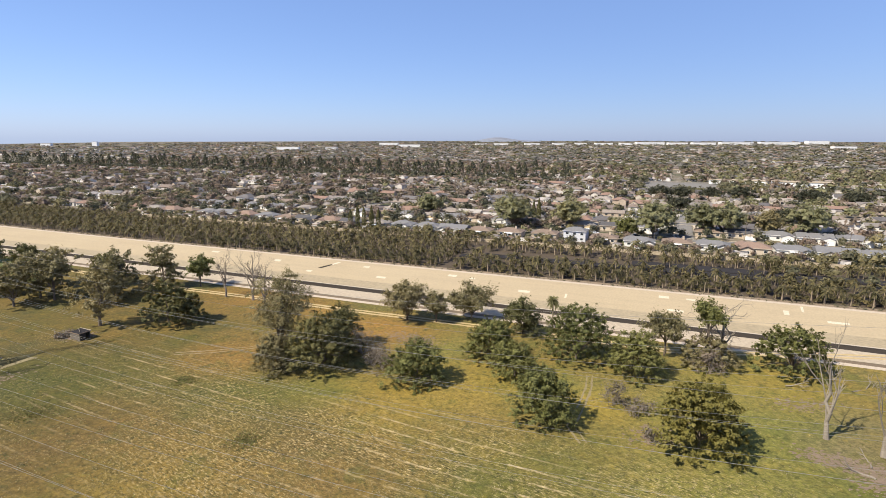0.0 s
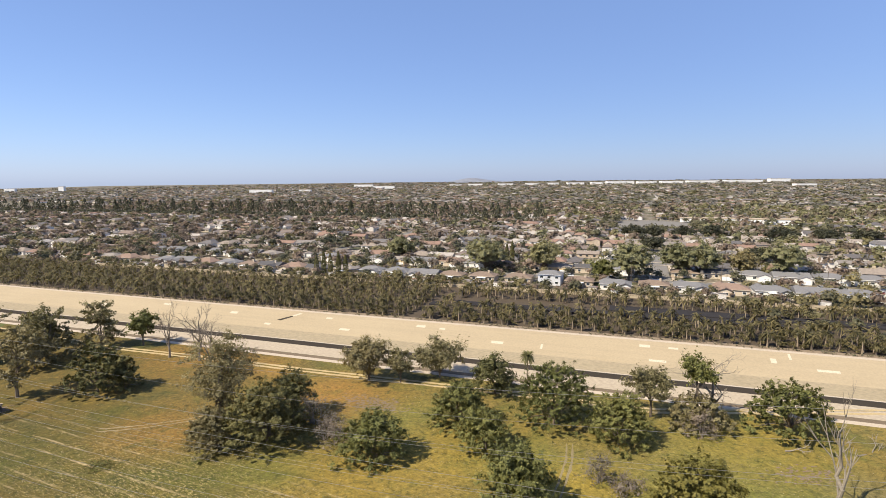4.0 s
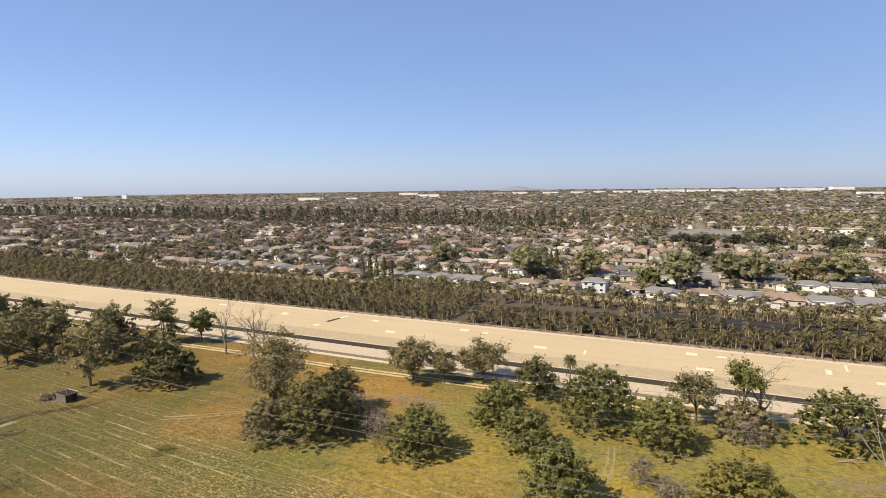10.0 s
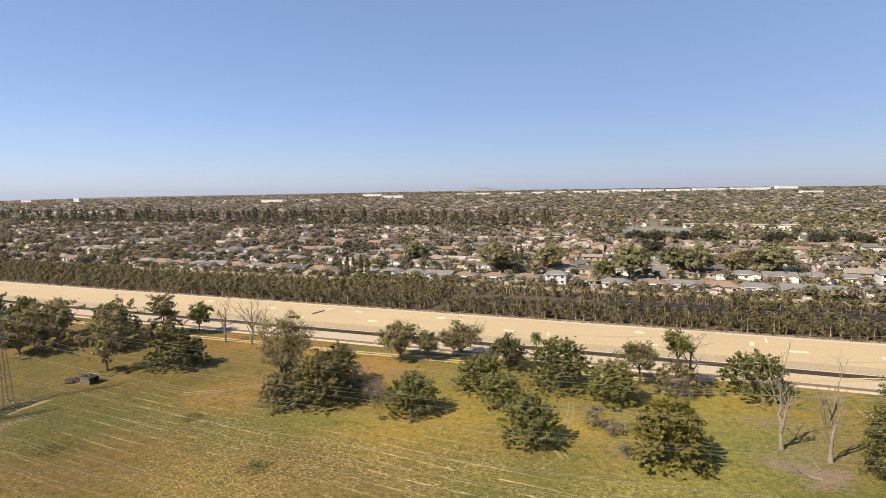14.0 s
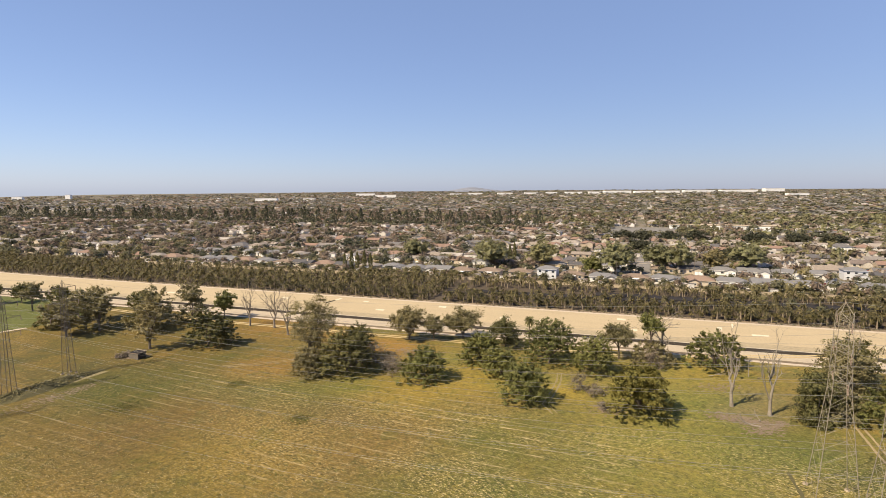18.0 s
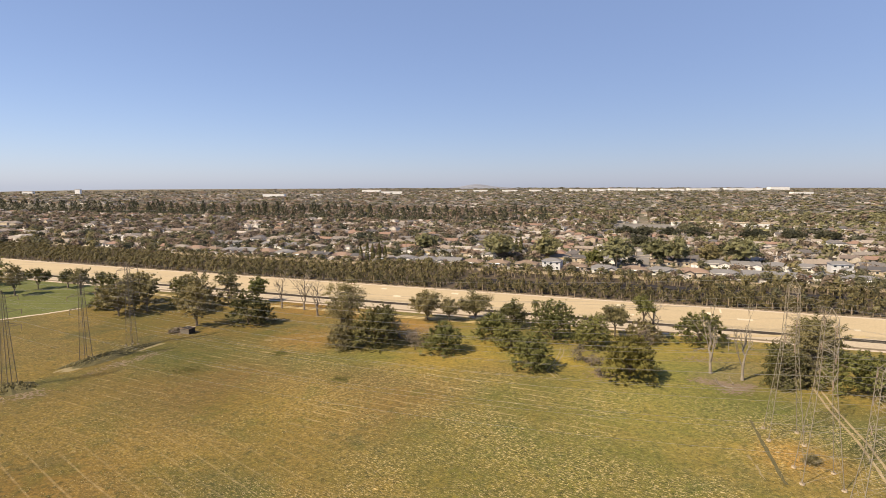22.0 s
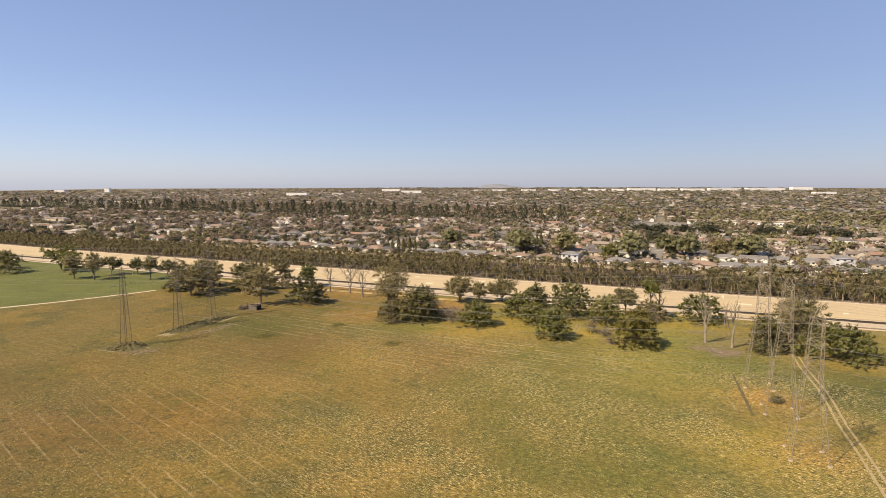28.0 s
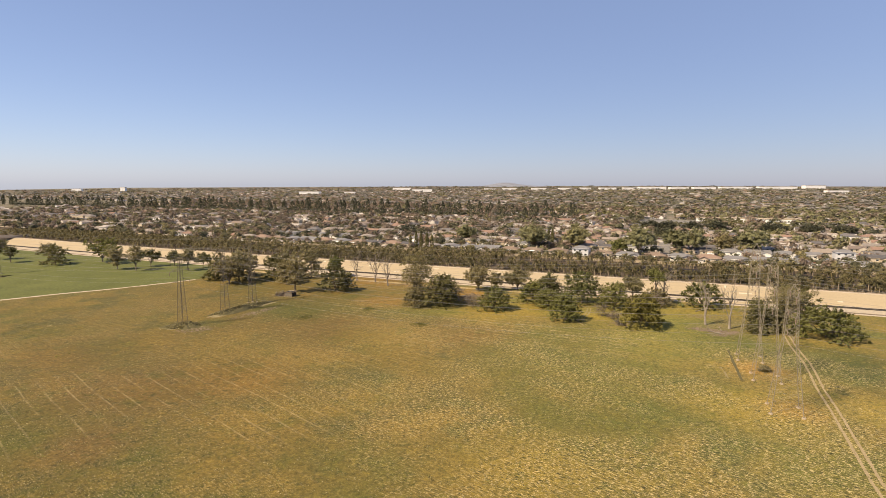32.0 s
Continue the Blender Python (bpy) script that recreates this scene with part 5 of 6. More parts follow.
def suburb_house(w, d, h, rise, wing, hip):
    """Vertices and triangles of a small house: walls, then roof, then windows."""
    hw, hd = w / 2, d / 2
    rl = hw - (hd * 0.9 if hip else 0)
    mx, ww, front = hw - 3.6, 3.0, -hd - 4.2 * wing
    box = [(x, y, z) for z in (0, h) for y in (-hd, hd) for x in (-hw, hw)]
    sides = [(0, 1, 5), (0, 5, 4), (1, 3, 7), (1, 7, 5), (3, 2, 6), (3, 6, 7), (2, 0, 4), (2, 4, 6)]
    wv, wf = list(box), list(sides)
    if not hip:
        wv += [(-hw, 0, h + rise), (hw, 0, h + rise)]
        wf += [(4, 6, 8), (5, 9, 7)]
    k = len(wv)
    if wing:
        wv += [(mx - ww, front, 0), (mx + ww, front, 0), (mx - ww, 0, 0), (mx + ww, 0, 0), (mx - ww, front, h), (mx + ww, front, h), (mx - ww, 0, h), (mx + ww, 0, h), (mx, front, h + rise)]
        wf += [(k, k + 1, k + 5), (k, k + 5, k + 4), (k + 1, k + 3, k + 7), (k + 1, k + 7, k + 5), (k, k + 4, k + 6), (k, k + 6, k + 2), (k + 4, k + 5, k + 8), (0, k + 2, k + 3)]
    o = 0.55
    e, ex = h - 0.08, hw + (o if hip else 0.3)
    rv = [(-ex, -hd - o, e), (ex, -hd - o, e), (ex, hd + o, e), (-ex, hd + o, e), (-rl - (0 if hip else 0.3), 0, h + rise + 0.1), (rl + (0 if hip else 0.3), 0, h + rise + 0.1), (mx if abs(mx) < rl else rl * 0.6, 0, h + rise + 0.1)]
    rf = [(0, 1, 5), (0, 5, 6), (0, 6, 4), (2, 3, 4), (2, 4, 6), (2, 6, 5)] + ([(1, 2, 5), (3, 0, 4)] if hip else [])
    if wing:
        rv += [(mx - ww - o, front - 0.3, e), (mx + ww + o, front - 0.3, e), (mx, front - 0.3, h + rise + 0.1), (mx - ww - o, -0.3, e), (mx + ww + o, -0.3, e)]
        rf += [(7, 9, 6), (7, 6, 10), (9, 8, 11), (9, 11, 6)]
    gv, gf = [], []
    for y, sg in ((-hd - 0.04, 1), (hd + 0.04, -1)):
        for cx in (-hw * 0.62, -hw * 0.05, hw * 0.6):
            if sg > 0 and wing and cx > 0:
                continue
            q = len(gv)
            gv += [(cx - 0.85 * sg, y, 0.9), (cx + 0.85 * sg, y, 0.9), (cx + 0.85 * sg, y, 2.15), (cx - 0.85 * sg, y, 2.15)]
            gf += [(q, q + 1, q + 2), (q, q + 2, q + 3)]
    return (wv, wf), (rv, rf), (gv, gf)


LOT = (-10, 74, 462, 612)
r = np.random.default_rng(61)


def in_sight(x, y, edge=0.86):
    """The wedge of plain that the flight overlooks."""
    return np.abs(np.arctan2(x + 12, y + 70)) < edge


SHAPES = [suburb_house(*q) for q in ((14, 8.5, 2.9, 2.0, 1, True), (15.5, 9, 2.9, 2.2, 1, False), (12.5, 9.5, 2.9, 1.9, 0, True), (13, 8, 2.8, 2.1, 1, False), (11.5, 8.5, 5.5, 1.8, 1, True), (16, 8.5, 2.9, 1.8, 0, False))]
hs, hn, ht, hk = [], [], [], []
for row, st in enumerate(STREETS_N):
    for side in (-1, 1):
        if row == 0:
            continue
        for s in np.arange(-1250, 900, 15.8):
            s, n = s + r.normal() * 0.8, st + side * 20 + r.normal() * 1.4
            if min(abs(s - c) for c in CROSS_S) < 10 or LOT[0] - 12 < s < LOT[1] + 130 and LOT[2] - 14 < n < LOT[3] + 14 or s < -120 and 556 < n < 625 or r.random() < 0.04:
                continue
            hs.append(s), hn.append(n), ht.append(radians(CHANNEL_TURN) + (0 if side > 0 else math.pi) + r.normal() * 0.02), hk.append(int(r.choice(6, p=(0.24, 0.22, 0.16, 0.2, 0.06, 0.12))))
for side in (-1, 1):
    for s in np.concatenate([np.arange(-1250, -345, 15.8), np.arange(302, 900, 15.8)]):
        hs.append(s), hn.append(160 + side * 21), ht.append(radians(CHANNEL_TURN) + (0 if side > 0 else math.pi)), hk.append(int(r.integers(0, 6)))
x, y = at(np.array(hs), np.array(hn), False)
ok = in_sight(x, y)
x, y, ht, hk = x[ok], y[ok], np.array(ht)[ok], np.array(hk)[ok]
walls, roofs, glass = Build(), Build(), Build()
for k, (wall_shape, roof_shape, pane_shape) in enumerate(SHAPES):
    m = hk == k
    size = r.uniform(0.88, 1.1, (m.sum(), 1)) * np.ones(3)
    size[:, 0] *= np.where(r.random(m.sum()) < 0.5, 1, -1)
    z0 = climb(across(x[m], y[m]))
    for b, (v, f) in ((walls, wall_shape), (roofs, roof_shape), (glass, pane_shape)):
        batch(b, v, f, x[m], y[m], z0, ht[m], size)
tagged(new("suburb_house_walls", walls.mesh("suburb_house_walls", M_WALLS)), "one-storey suburban houses in rows, pale stucco walls", "houses", kind="stuff")
tagged(new("suburb_house_roofs", roofs.mesh("suburb_house_roofs", M_ROOFS)), "one-storey suburban houses in rows, shingle roofs", "houses", kind="stuff")
tagged(new("suburb_house_windows", glass.mesh("suburb_house_windows", M_PANE)), "dark windows of the suburban houses", "windows", kind="stuff")
# garages, sheds and patio roofs behind the houses
k = 2300
s, n = r.uniform(-1200, 900, k), r.uniform(190, 940, k)
ok = (np.abs((n - 160 + 33) % 66 - 33) > 26) & ~((s > LOT[0] - 8) & (s < LOT[1] + 8) & (n > LOT[2] - 8) & (n < LOT[3] + 8)) & in_sight(*at(s, n, False))
x, y = at(s[ok], n[ok], False)
k = len(x)
many_houses("garages", x, y, radians(CHANNEL_TURN) + r.normal(size=k) * 0.05, r.uniform(3.5, 8, k), r.uniform(3, 6, k), r.uniform(2.2, 2.7, k), r.uniform(0.15, 0.9, k), "small garages and sheds in back gardens")
s, n = np.concatenate([r.uniform(-340, 300, 70), r.uniform(-340, 300, 50)]), np.concatenate([117 + 8 * r.random(70), 197 + 5 * r.random(50)])
x, y = at(s, n, False)
k = len(x)
many_houses("garden_sheds", x, y, radians(CHANNEL_TURN) + r.normal(size=k) * 0.06, r.uniform(2.4, 5.5, k), r.uniform(2.2, 4, k), r.uniform(2.0, 2.5, k), r.uniform(0.1, 0.7, k), "small sheds and covers in the nearest gardens")
k = 3200
dist = np.exp(r.uniform(math.log(950), math.log(3600), k))
ang = r.uniform(-0.86, 0.86, k)
x, y = dist * np.sin(ang), dist * np.cos(ang)
ok = (y - ORIGIN[1]) * ACROSS[1] + (x - ORIGIN[0]) * ACROSS[0] > 930
x, y, dist = x[ok], y[ok], dist[ok]
k = len(x)
many_houses("distant_houses", x, y, radians(CHANNEL_TURN) + r.integers(0, 2, k) * math.pi / 2, r.uniform(11, 22, k), r.uniform(9, 14, k), r.uniform(2.8, 4.5, k), r.uniform(1.2, 2.4, k), "far suburban houses among trees")


def street(corners, kerbs, label):
    road = solid("street", Build().quad(*[(*at(a, n, False), 0.03) for a, n in corners]), M_STREET, label, "road", group="streets")
    for q in kerbs:
        part("pavement", Build().quad(*[(*at(a, n, False), 0.14) for a, n in q]), M_PALE, road)


for st in STREETS_N:
    for a, c in ((-1250, LOT[0] - 20), (LOT[1] + 20, 900)) if LOT[2] - 10 < st < LOT[3] + 10 else ((-1250, 900),):
        street(((a, st - 4.2), (c, st - 4.2), (c, st + 4.2), (a, st + 4.2)),
               [((a, st + q - 0.7), (c, st + q - 0.7), (c, st + q + 0.7), (a, st + q + 0.7)) for q in (-5.6, 5.6)], "grey asphalt residential street between houses")
for cs in CROSS_S:
    for n0, n1 in zip(STREETS_N, STREETS_N[1:]):
        if cs == 30 and n1 > 300:
            continue
        street(((cs - 4.6, n0 + 4.2), (cs + 4.6, n0 + 4.2), (cs + 4.6, n1 - 4.2), (cs - 4.6, n1 - 4.2)),
               [((cs + q - 0.7, n0 + 6.3), (cs + q + 0.7, n0 + 6.3), (cs + q + 0.7, n1 - 6.3), (cs + q - 0.7, n1 - 6.3)) for q in (-6, 6)], "grey asphalt cross street")
solid("schoolyard", Build().quad(*[(*at(s, n, False), 0.06) for s, n in ((LOT[0], LOT[2]), (LOT[1], LOT[2]), (LOT[1], LOT[3]), (LOT[0], LOT[3]))]), M_STREET, "large grey asphalt schoolyard", "pavement")
wall = Build()
for s in np.arange(-330, 300, 6.0):
    if not -72 < s < -64:
        x0, y0 = at(s, 112.0)
        x1, y1 = at(s + 6, 112.0)
        wall.add([(x0, y0, 0), (x1, y1, 0), (x1, y1, 1.8), (x0, y0, 1.8), (x0 + 0.08, y0 + 0.2, 0), (x1 + 0.08, y1 + 0.2, 0), (x1 + 0.08, y1 + 0.2, 1.8), (x0 + 0.08, y0 + 0.2, 1.8)],
                 [[0, 1, 2, 3], [5, 4, 7, 6], [3, 2, 6, 7]])
solid("garden_wall", wall, M_CONC, "grey block wall behind the gardens", "wall")

# large white buildings
for px, d, w, dp, h, label in ((1300, 690, 62, 14, 5, "long white school building"), (1415, 650, 60, 20, 6, "flat pale school hall"), (515, 2300, 90, 30, 14, "white office block among trees"), (590, 2400, 50, 25, 10, "pale low block among trees"), (725, 2900, 110, 30, 12, "long white building far off"), (690, 3300, 110, 40, 14, "far white block on the plain"),
                               *[(px, 3300, w * 2.9, 40, h * 0.85, "far long white warehouse on the plain") for px, w, h in ((850, 24, 11), (885, 30, 12), (938, 30, 12), (985, 26, 12), (1022, 22, 13), (1062, 34, 13), (1102, 28, 13), (1142, 56, 17), (1190, 38, 14),
                                                                                                          (1235, 46, 14), (1292, 66, 15), (1366, 80, 15), (1432, 42, 21))],
                               (1480, 2300, 90, 30, 12, "pale block on the plain"), (180, 3300, 30, 20, 22, "far pale tower block on the plain"), (95, 3300, 60, 20, 14, "far pale block on the plain")):
    a = (px - 784) / 967
    x = d * a * 1.0
    h = h if d < 1000 else h * 1.15
    bld = thing("white_building", label, "building", x, d, float(climb(across(x, d))), CHANNEL_TURN if d < 1000 else 0)
    part("wall", Build().box(-w / 2, -dp / 2, 0, w / 2, dp / 2, h), M_WHITE if d < 1000 else M_FARW, bld)
    part("roof", Build().box(-w / 2 - 0.5, -dp / 2 - 0.5, h, w / 2 + 0.5, dp / 2 + 0.5, h + 0.8), M_CONC, bld)
    nw = max(3, int(w / 9)) if d < 1000 else 0
    for i in range(min(nw, 14)):
        xx = -w / 2 + w * (i + 0.5) / min(nw, 14)
        part("window", Build().box(xx - w / 70, -dp / 2 - 0.15, h * 0.35, xx + w / 70, -dp / 2, h * 0.7), M_PANE, bld)

# ---- suburb trees ----


def clump(seed, cards, size, squat=0.8, cone=False, cores=3):
    """A unit tree of leaf cards, radius 1, resting on the ground."""
    r = np.random.default_rng(seed)
    b = Build()
    if cone:
        z = r.random(cards) ** 0.8
        a = r.uniform(0, 2 * math.pi, cards)
        rad = 0.5 * (0.12 + np.sin(np.pi * np.clip(0.15 + 0.85 * z, 0, 1)) ** 0.8) * r.uniform(0.7, 1.1, cards)
        p = np.stack([rad * np.cos(a), rad * np.sin(a), 0.05 + 1.95 * z], 1)
        nrm = np.stack([np.cos(a), np.sin(a), np.full(cards, 0.3)], 1) + 0.5 * r.normal(size=(cards, 3))
        nrm /= np.linalg.norm(nrm, axis=1)[:, None]
        leaf_cards(b, p, nrm, size, r)
    else:
        lobes = [((0.45 * math.cos(i * 2.4), 0.45 * math.sin(i * 2.4), 0.75 + 0.35 * r.random()), (0.55, 0.55, 0.5 * squat + 0.1)) for i in range(5)] + [((0, 0, 1.1), (0.6, 0.6, 0.6))]
        crown(b, lobes, cards, size, r, 0.0, 0, 0.3)
        for c, q in lobes[-cores:]:
            core(b, c, [v * 0.72 for v in q], r)
    return np.concatenate(b.v), np.concatenate(b.f)


def scatter(name, shapes, x, y, rad, h, leaf, label, r):
    """Many trees in one mesh; h is the full height."""
    b = Build()
    pick = r.integers(0, len(shapes), len(x))
    for i, (v, f) in enumerate(shapes):
        m = pick == i
        if m.any():
            batch(b, v, f, x[m], y[m], climb(across(x[m], y[m])), r.uniform(0, 6.28, m.sum()), np.stack([rad[m], rad[m], h[m] / v[:, 2].max()], 1))
    tagged(new(name, b.mesh(name, leaf)), label, "trees", kind="stuff")


r = np.random.default_rng(71)
NEAR = [clump(i, 84, 0.17, cores=4) for i in range(6)]
MID = [clump(5 + i, 16, 0.34, cores=3) for i in range(5)]
FARC = [clump(10 + i, 9, 0.45, cores=1) for i in range(5)]
CONES = [clump(20 + i, 150, 0.13, cone=True) for i in range(4)]


def off_streets(s, n):
    """Clear of carriageways, the schoolyard and most roofs."""
    lane = np.abs((n - 160 + 33) % 66 - 33)
    cross = np.min(np.abs(np.asarray(s)[:, None] - np.array(CROSS_S)[None]), axis=1)
    roofed = (lane > 15) & (lane < 26)
    belt = (s < -95) & (n > 528) & (n < 600)
    yard = (s > LOT[0] - 4) & (s < LOT[1] + 4) & (n > LOT[2]) & (n < LOT[3])
    return (lane > 6) & (cross > 7) & ~yard & ~belt & (~roofed | (r.random(len(s)) < 0.3))


# gardens and street edges, to the tall row and beyond
k = 17500
s, n = r.uniform(-1250, 900, k), 140 + 820 * r.random(k) ** 0.9
ok = off_streets(s, n) & in_sight(*at(s, n, False))
s, n = s[ok], n[ok]
x, y = at(s, n, False)
kind = np.where(s < -60 + r.normal(size=len(s)) * 120, r.choice(4, len(x), p=(0.60, 0.22, 0.12, 0.06)), r.choice(4, len(x), p=(0.22, 0.34, 0.27, 0.17)))
for i, leaf in enumerate((L_MIX, L_YARD, L_OLIVE, L_STREET)):
    m = kind == i
    far_side = np.clip((n[m] - 250) / 500, 0, 1)
    rad = (1.5 + 3.2 * r.random(m.sum()) ** 1.5) * (1 + 0.35 * far_side)
    hh, close = rad * r.uniform(1.5, 2.1, m.sum()), n[m] < 225
    scatter("garden_trees", NEAR, x[m][close], y[m][close], rad[close], hh[close], leaf, "garden and street trees among houses", r)
    scatter("garden_trees", MID, x[m][~close], y[m][~close], rad[~close], hh[~close], leaf, "garden and street trees among houses", r)
# large crowns that stand over the roofs, browner in the west
k = 2900
s, n = r.uniform(-1100, 800, k), 195 + 750 * r.random(k) ** 0.72
ok = off_streets(s, n) & in_sight(*at(s, n, False))
s, n = s[ok], n[ok]
x, y = at(s, n, False)
rad = r.uniform(4.5, 7.5, len(x))
pick = r.random(len(x)) + np.clip(s / 1200, -0.35, 0.35)
for leaf, m in ((L_MIX, pick < 0.38), (L_PINE, (pick >= 0.38) & (pick < 0.52)), (L_YARD, (pick >= 0.52) & (pick < 0.85)), (L_STREET, pick >= 0.85)):
    for shapes, q in ((NEAR, m & (n < 430)), (MID, m & (n >= 430))):
        scatter("shade_trees", shapes, x[q], y[q], rad[q], rad[q] * r.uniform(1.2, 1.6, q.sum()), leaf, "large shade trees standing over the roofs", r)
# the west of the suburb lies under brown and green crowns
k = 1900
s, n = r.uniform(-1100, -40, k), 200 + 340 * r.random(k) ** 0.75
lane = np.abs((n - 160 + 33) % 66 - 33)
ok = (lane > 6) & in_sight(*at(s, n, False)) & (r.random(k) < np.clip((-30 - s) / 160, 0.15, 1) * (np.sin(s / 31) + np.sin(n / 23 + s / 70) > -0.1))
s, n = s[ok], n[ok]
x, y = at(s, n, False)
rad = r.uniform(3.2, 6.6, len(x))
pick = r.random(len(x))
for leaf, m in ((L_MIX, pick < 0.55), (L_YARD, (pick >= 0.55) & (pick < 0.85)), (L_PINE, pick >= 0.85)):
    for shapes, q in ((NEAR, m & (n < 300)), (MID, m & (n >= 300))):
        scatter("west_crowns", shapes, x[q], y[q], rad[q], rad[q] * r.uniform(1.15, 1.6, q.sum()), leaf, "brown and green crowns over the west houses", r)
# brown and green trees crowd the west gardens and the cross street
k = 620
s, n = r.uniform(-460, -50, k), 146 + 150 * r.random(k) ** 1.2
lane = np.abs((n - 160 + 33) % 66 - 33)
ok = lane > 5.5
s, n = np.concatenate([s[ok], 30 + r.choice((-9.5, 9.5), 26) + r.normal(size=26)]), np.concatenate([n[ok], r.uniform(205, 450, 26)])
x, y = at(s, n, False)
rad = r.uniform(2.2, 4.6, len(x))
pick = r.random(len(x))
for leaf, m in ((L_MIX, pick < 0.45), (L_YARD, (pick >= 0.45) & (pick < 0.8)), (L_PINE, pick >= 0.8)):
    scatter("west_trees", NEAR, x[m], y[m], rad[m], rad[m] * r.uniform(1.4, 1.9, m.sum()), leaf, "brown and green garden trees between houses", r)
# trees between the nearest houses, and tree cover far west along the channel
s, n = np.concatenate([r.uniform(-345, 300, 230), r.uniform(-1000, -330, 520)]), np.concatenate([r.choice((128, 146, 151, 170, 192), 230) + r.normal(size=230) * 2.5, 112 + 120 * r.random(520) ** 1.4])
x, y = at(s, n, False)
rad = np.where(s < -345, r.uniform(2.5, 6.0, len(s)), r.uniform(1.3, 3.4, len(s)))
pick = r.random(len(x))
for leaf, m in ((L_MIX, pick < 0.25), (L_YARD, (pick >= 0.25) & (pick < 0.6)), (L_PINE, (pick >= 0.6) & (pick < 0.82)), (L_OLIVE, pick >= 0.82)):
    scatter("yard_trees", NEAR, x[m], y[m], rad[m], rad[m] * r.uniform(1.4, 1.9, m.sum()), leaf, "garden trees between the nearest houses", r)
# trees round the schoolyard
s = np.concatenate([r.uniform(-14, 78, 8), r.uniform(-16, -8, 8), r.uniform(72, 82, 8)])
n = np.concatenate([r.uniform(446, 460, 8), r.uniform(455, 610, 16)])
x, y = at(s, n, False)
rad = r.uniform(4.0, 7.5, len(s))
scatter("yard_trees", NEAR, x, y, rad, rad * r.uniform(1.2, 1.7, len(s)), L_YARD, "rounded trees round the schoolyard", r)
# gardens behind the palm rows
k = 620
s, n = r.uniform(-360, 300, k), 113 + 16 * r.random(k)
ok = (s < -40) | (r.random(k) < 0.75)
s, n = s[ok], n[ok]
x, y = at(s, n, False)
kind = r.integers(0, 3, len(x))
for i, leaf in enumerate((L_YARD, L_OLIVE, L_MIX)):
    m = kind == i
    rad = (1.2 + 2.5 * r.random(m.sum()) ** 1.8) * np.where(s[m] > 95, 1.25, np.where(s[m] < -40, 0.85, 1.0))
    scatter("garden_shrubs", NEAR, x[m], y[m], rad, rad * r.uniform(1.5, 2.2, m.sum()), leaf, "shrubs and small trees in back gardens", r)
# low growth between the nursery palms
s, n = r.uniform(-230, 200, 420), 46.8 + 11 * r.random(420) ** 1.3
x, y = at(s, n)
ok = ~((s > -72) & (s < -65))
x, y = x[ok], y[ok]
rad = r.uniform(0.6, 1.5, len(x))
scatter("nursery_shrubs", MID, x, y, rad, rad * r.uniform(1.2, 1.8, len(x)), L_PALM, "low shrubs between the nursery palms", r)
# overgrown east end of the nursery
s, n = r.uniform(62, 330, 190), 50 + 60 * r.random(190)
x, y = at(s, n)
rad = r.uniform(1.5, 3.2, 190)
pick = r.random(190)
for leaf, m in ((L_PALM, pick < 0.5), (L_YARD, (pick >= 0.5) & (pick < 0.8)), (L_OLIVE, pick >= 0.8)):
    scatter("nursery_trees", NEAR, x[m], y[m], rad[m], rad[m] * r.uniform(1.5, 2.1, m.sum()), leaf, "bushy young trees among the nursery palms", r)
# plain to the horizon: haze is painted into most of the leaf colours
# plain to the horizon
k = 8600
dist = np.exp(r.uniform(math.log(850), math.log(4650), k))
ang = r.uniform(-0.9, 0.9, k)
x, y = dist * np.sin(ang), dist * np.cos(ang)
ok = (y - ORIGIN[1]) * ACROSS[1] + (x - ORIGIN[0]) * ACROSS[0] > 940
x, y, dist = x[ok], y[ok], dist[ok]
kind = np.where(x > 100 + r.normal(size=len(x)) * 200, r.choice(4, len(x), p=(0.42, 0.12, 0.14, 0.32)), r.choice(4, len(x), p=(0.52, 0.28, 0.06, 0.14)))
for i, leaf in enumerate((L_HAZE, L_MIX, L_OLIVE, L_YARD)):
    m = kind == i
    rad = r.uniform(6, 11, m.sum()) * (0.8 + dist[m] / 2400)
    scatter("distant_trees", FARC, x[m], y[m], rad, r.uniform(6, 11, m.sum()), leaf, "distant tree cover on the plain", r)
# tall dark row with a clipped row before it
s = np.arange(-1700, -95, 11.5)
k = len(s)
s = s + r.normal(size=k) * 2.6
n = 603 - 45 * np.clip((s + 400) / 300, 0, 1) + r.normal(size=k) * 5
x, y = at(s, n, False)
scatter("windbreak_trees", CONES, x, y, r.uniform(6.5, 10.0, k), r.uniform(16, 30, k), L_PINE, "tall dark row of windbreak trees", r)
s = np.arange(-1500, -130, 15.0)
x, y = at(s, 570 + r.normal(size=len(s)) * 2, False)
scatter("clipped_trees", NEAR, x, y, r.uniform(7, 9, len(s)), r.uniform(8.5, 10.5, len(s)), L_PINE, "row of rounded dark trees", r)
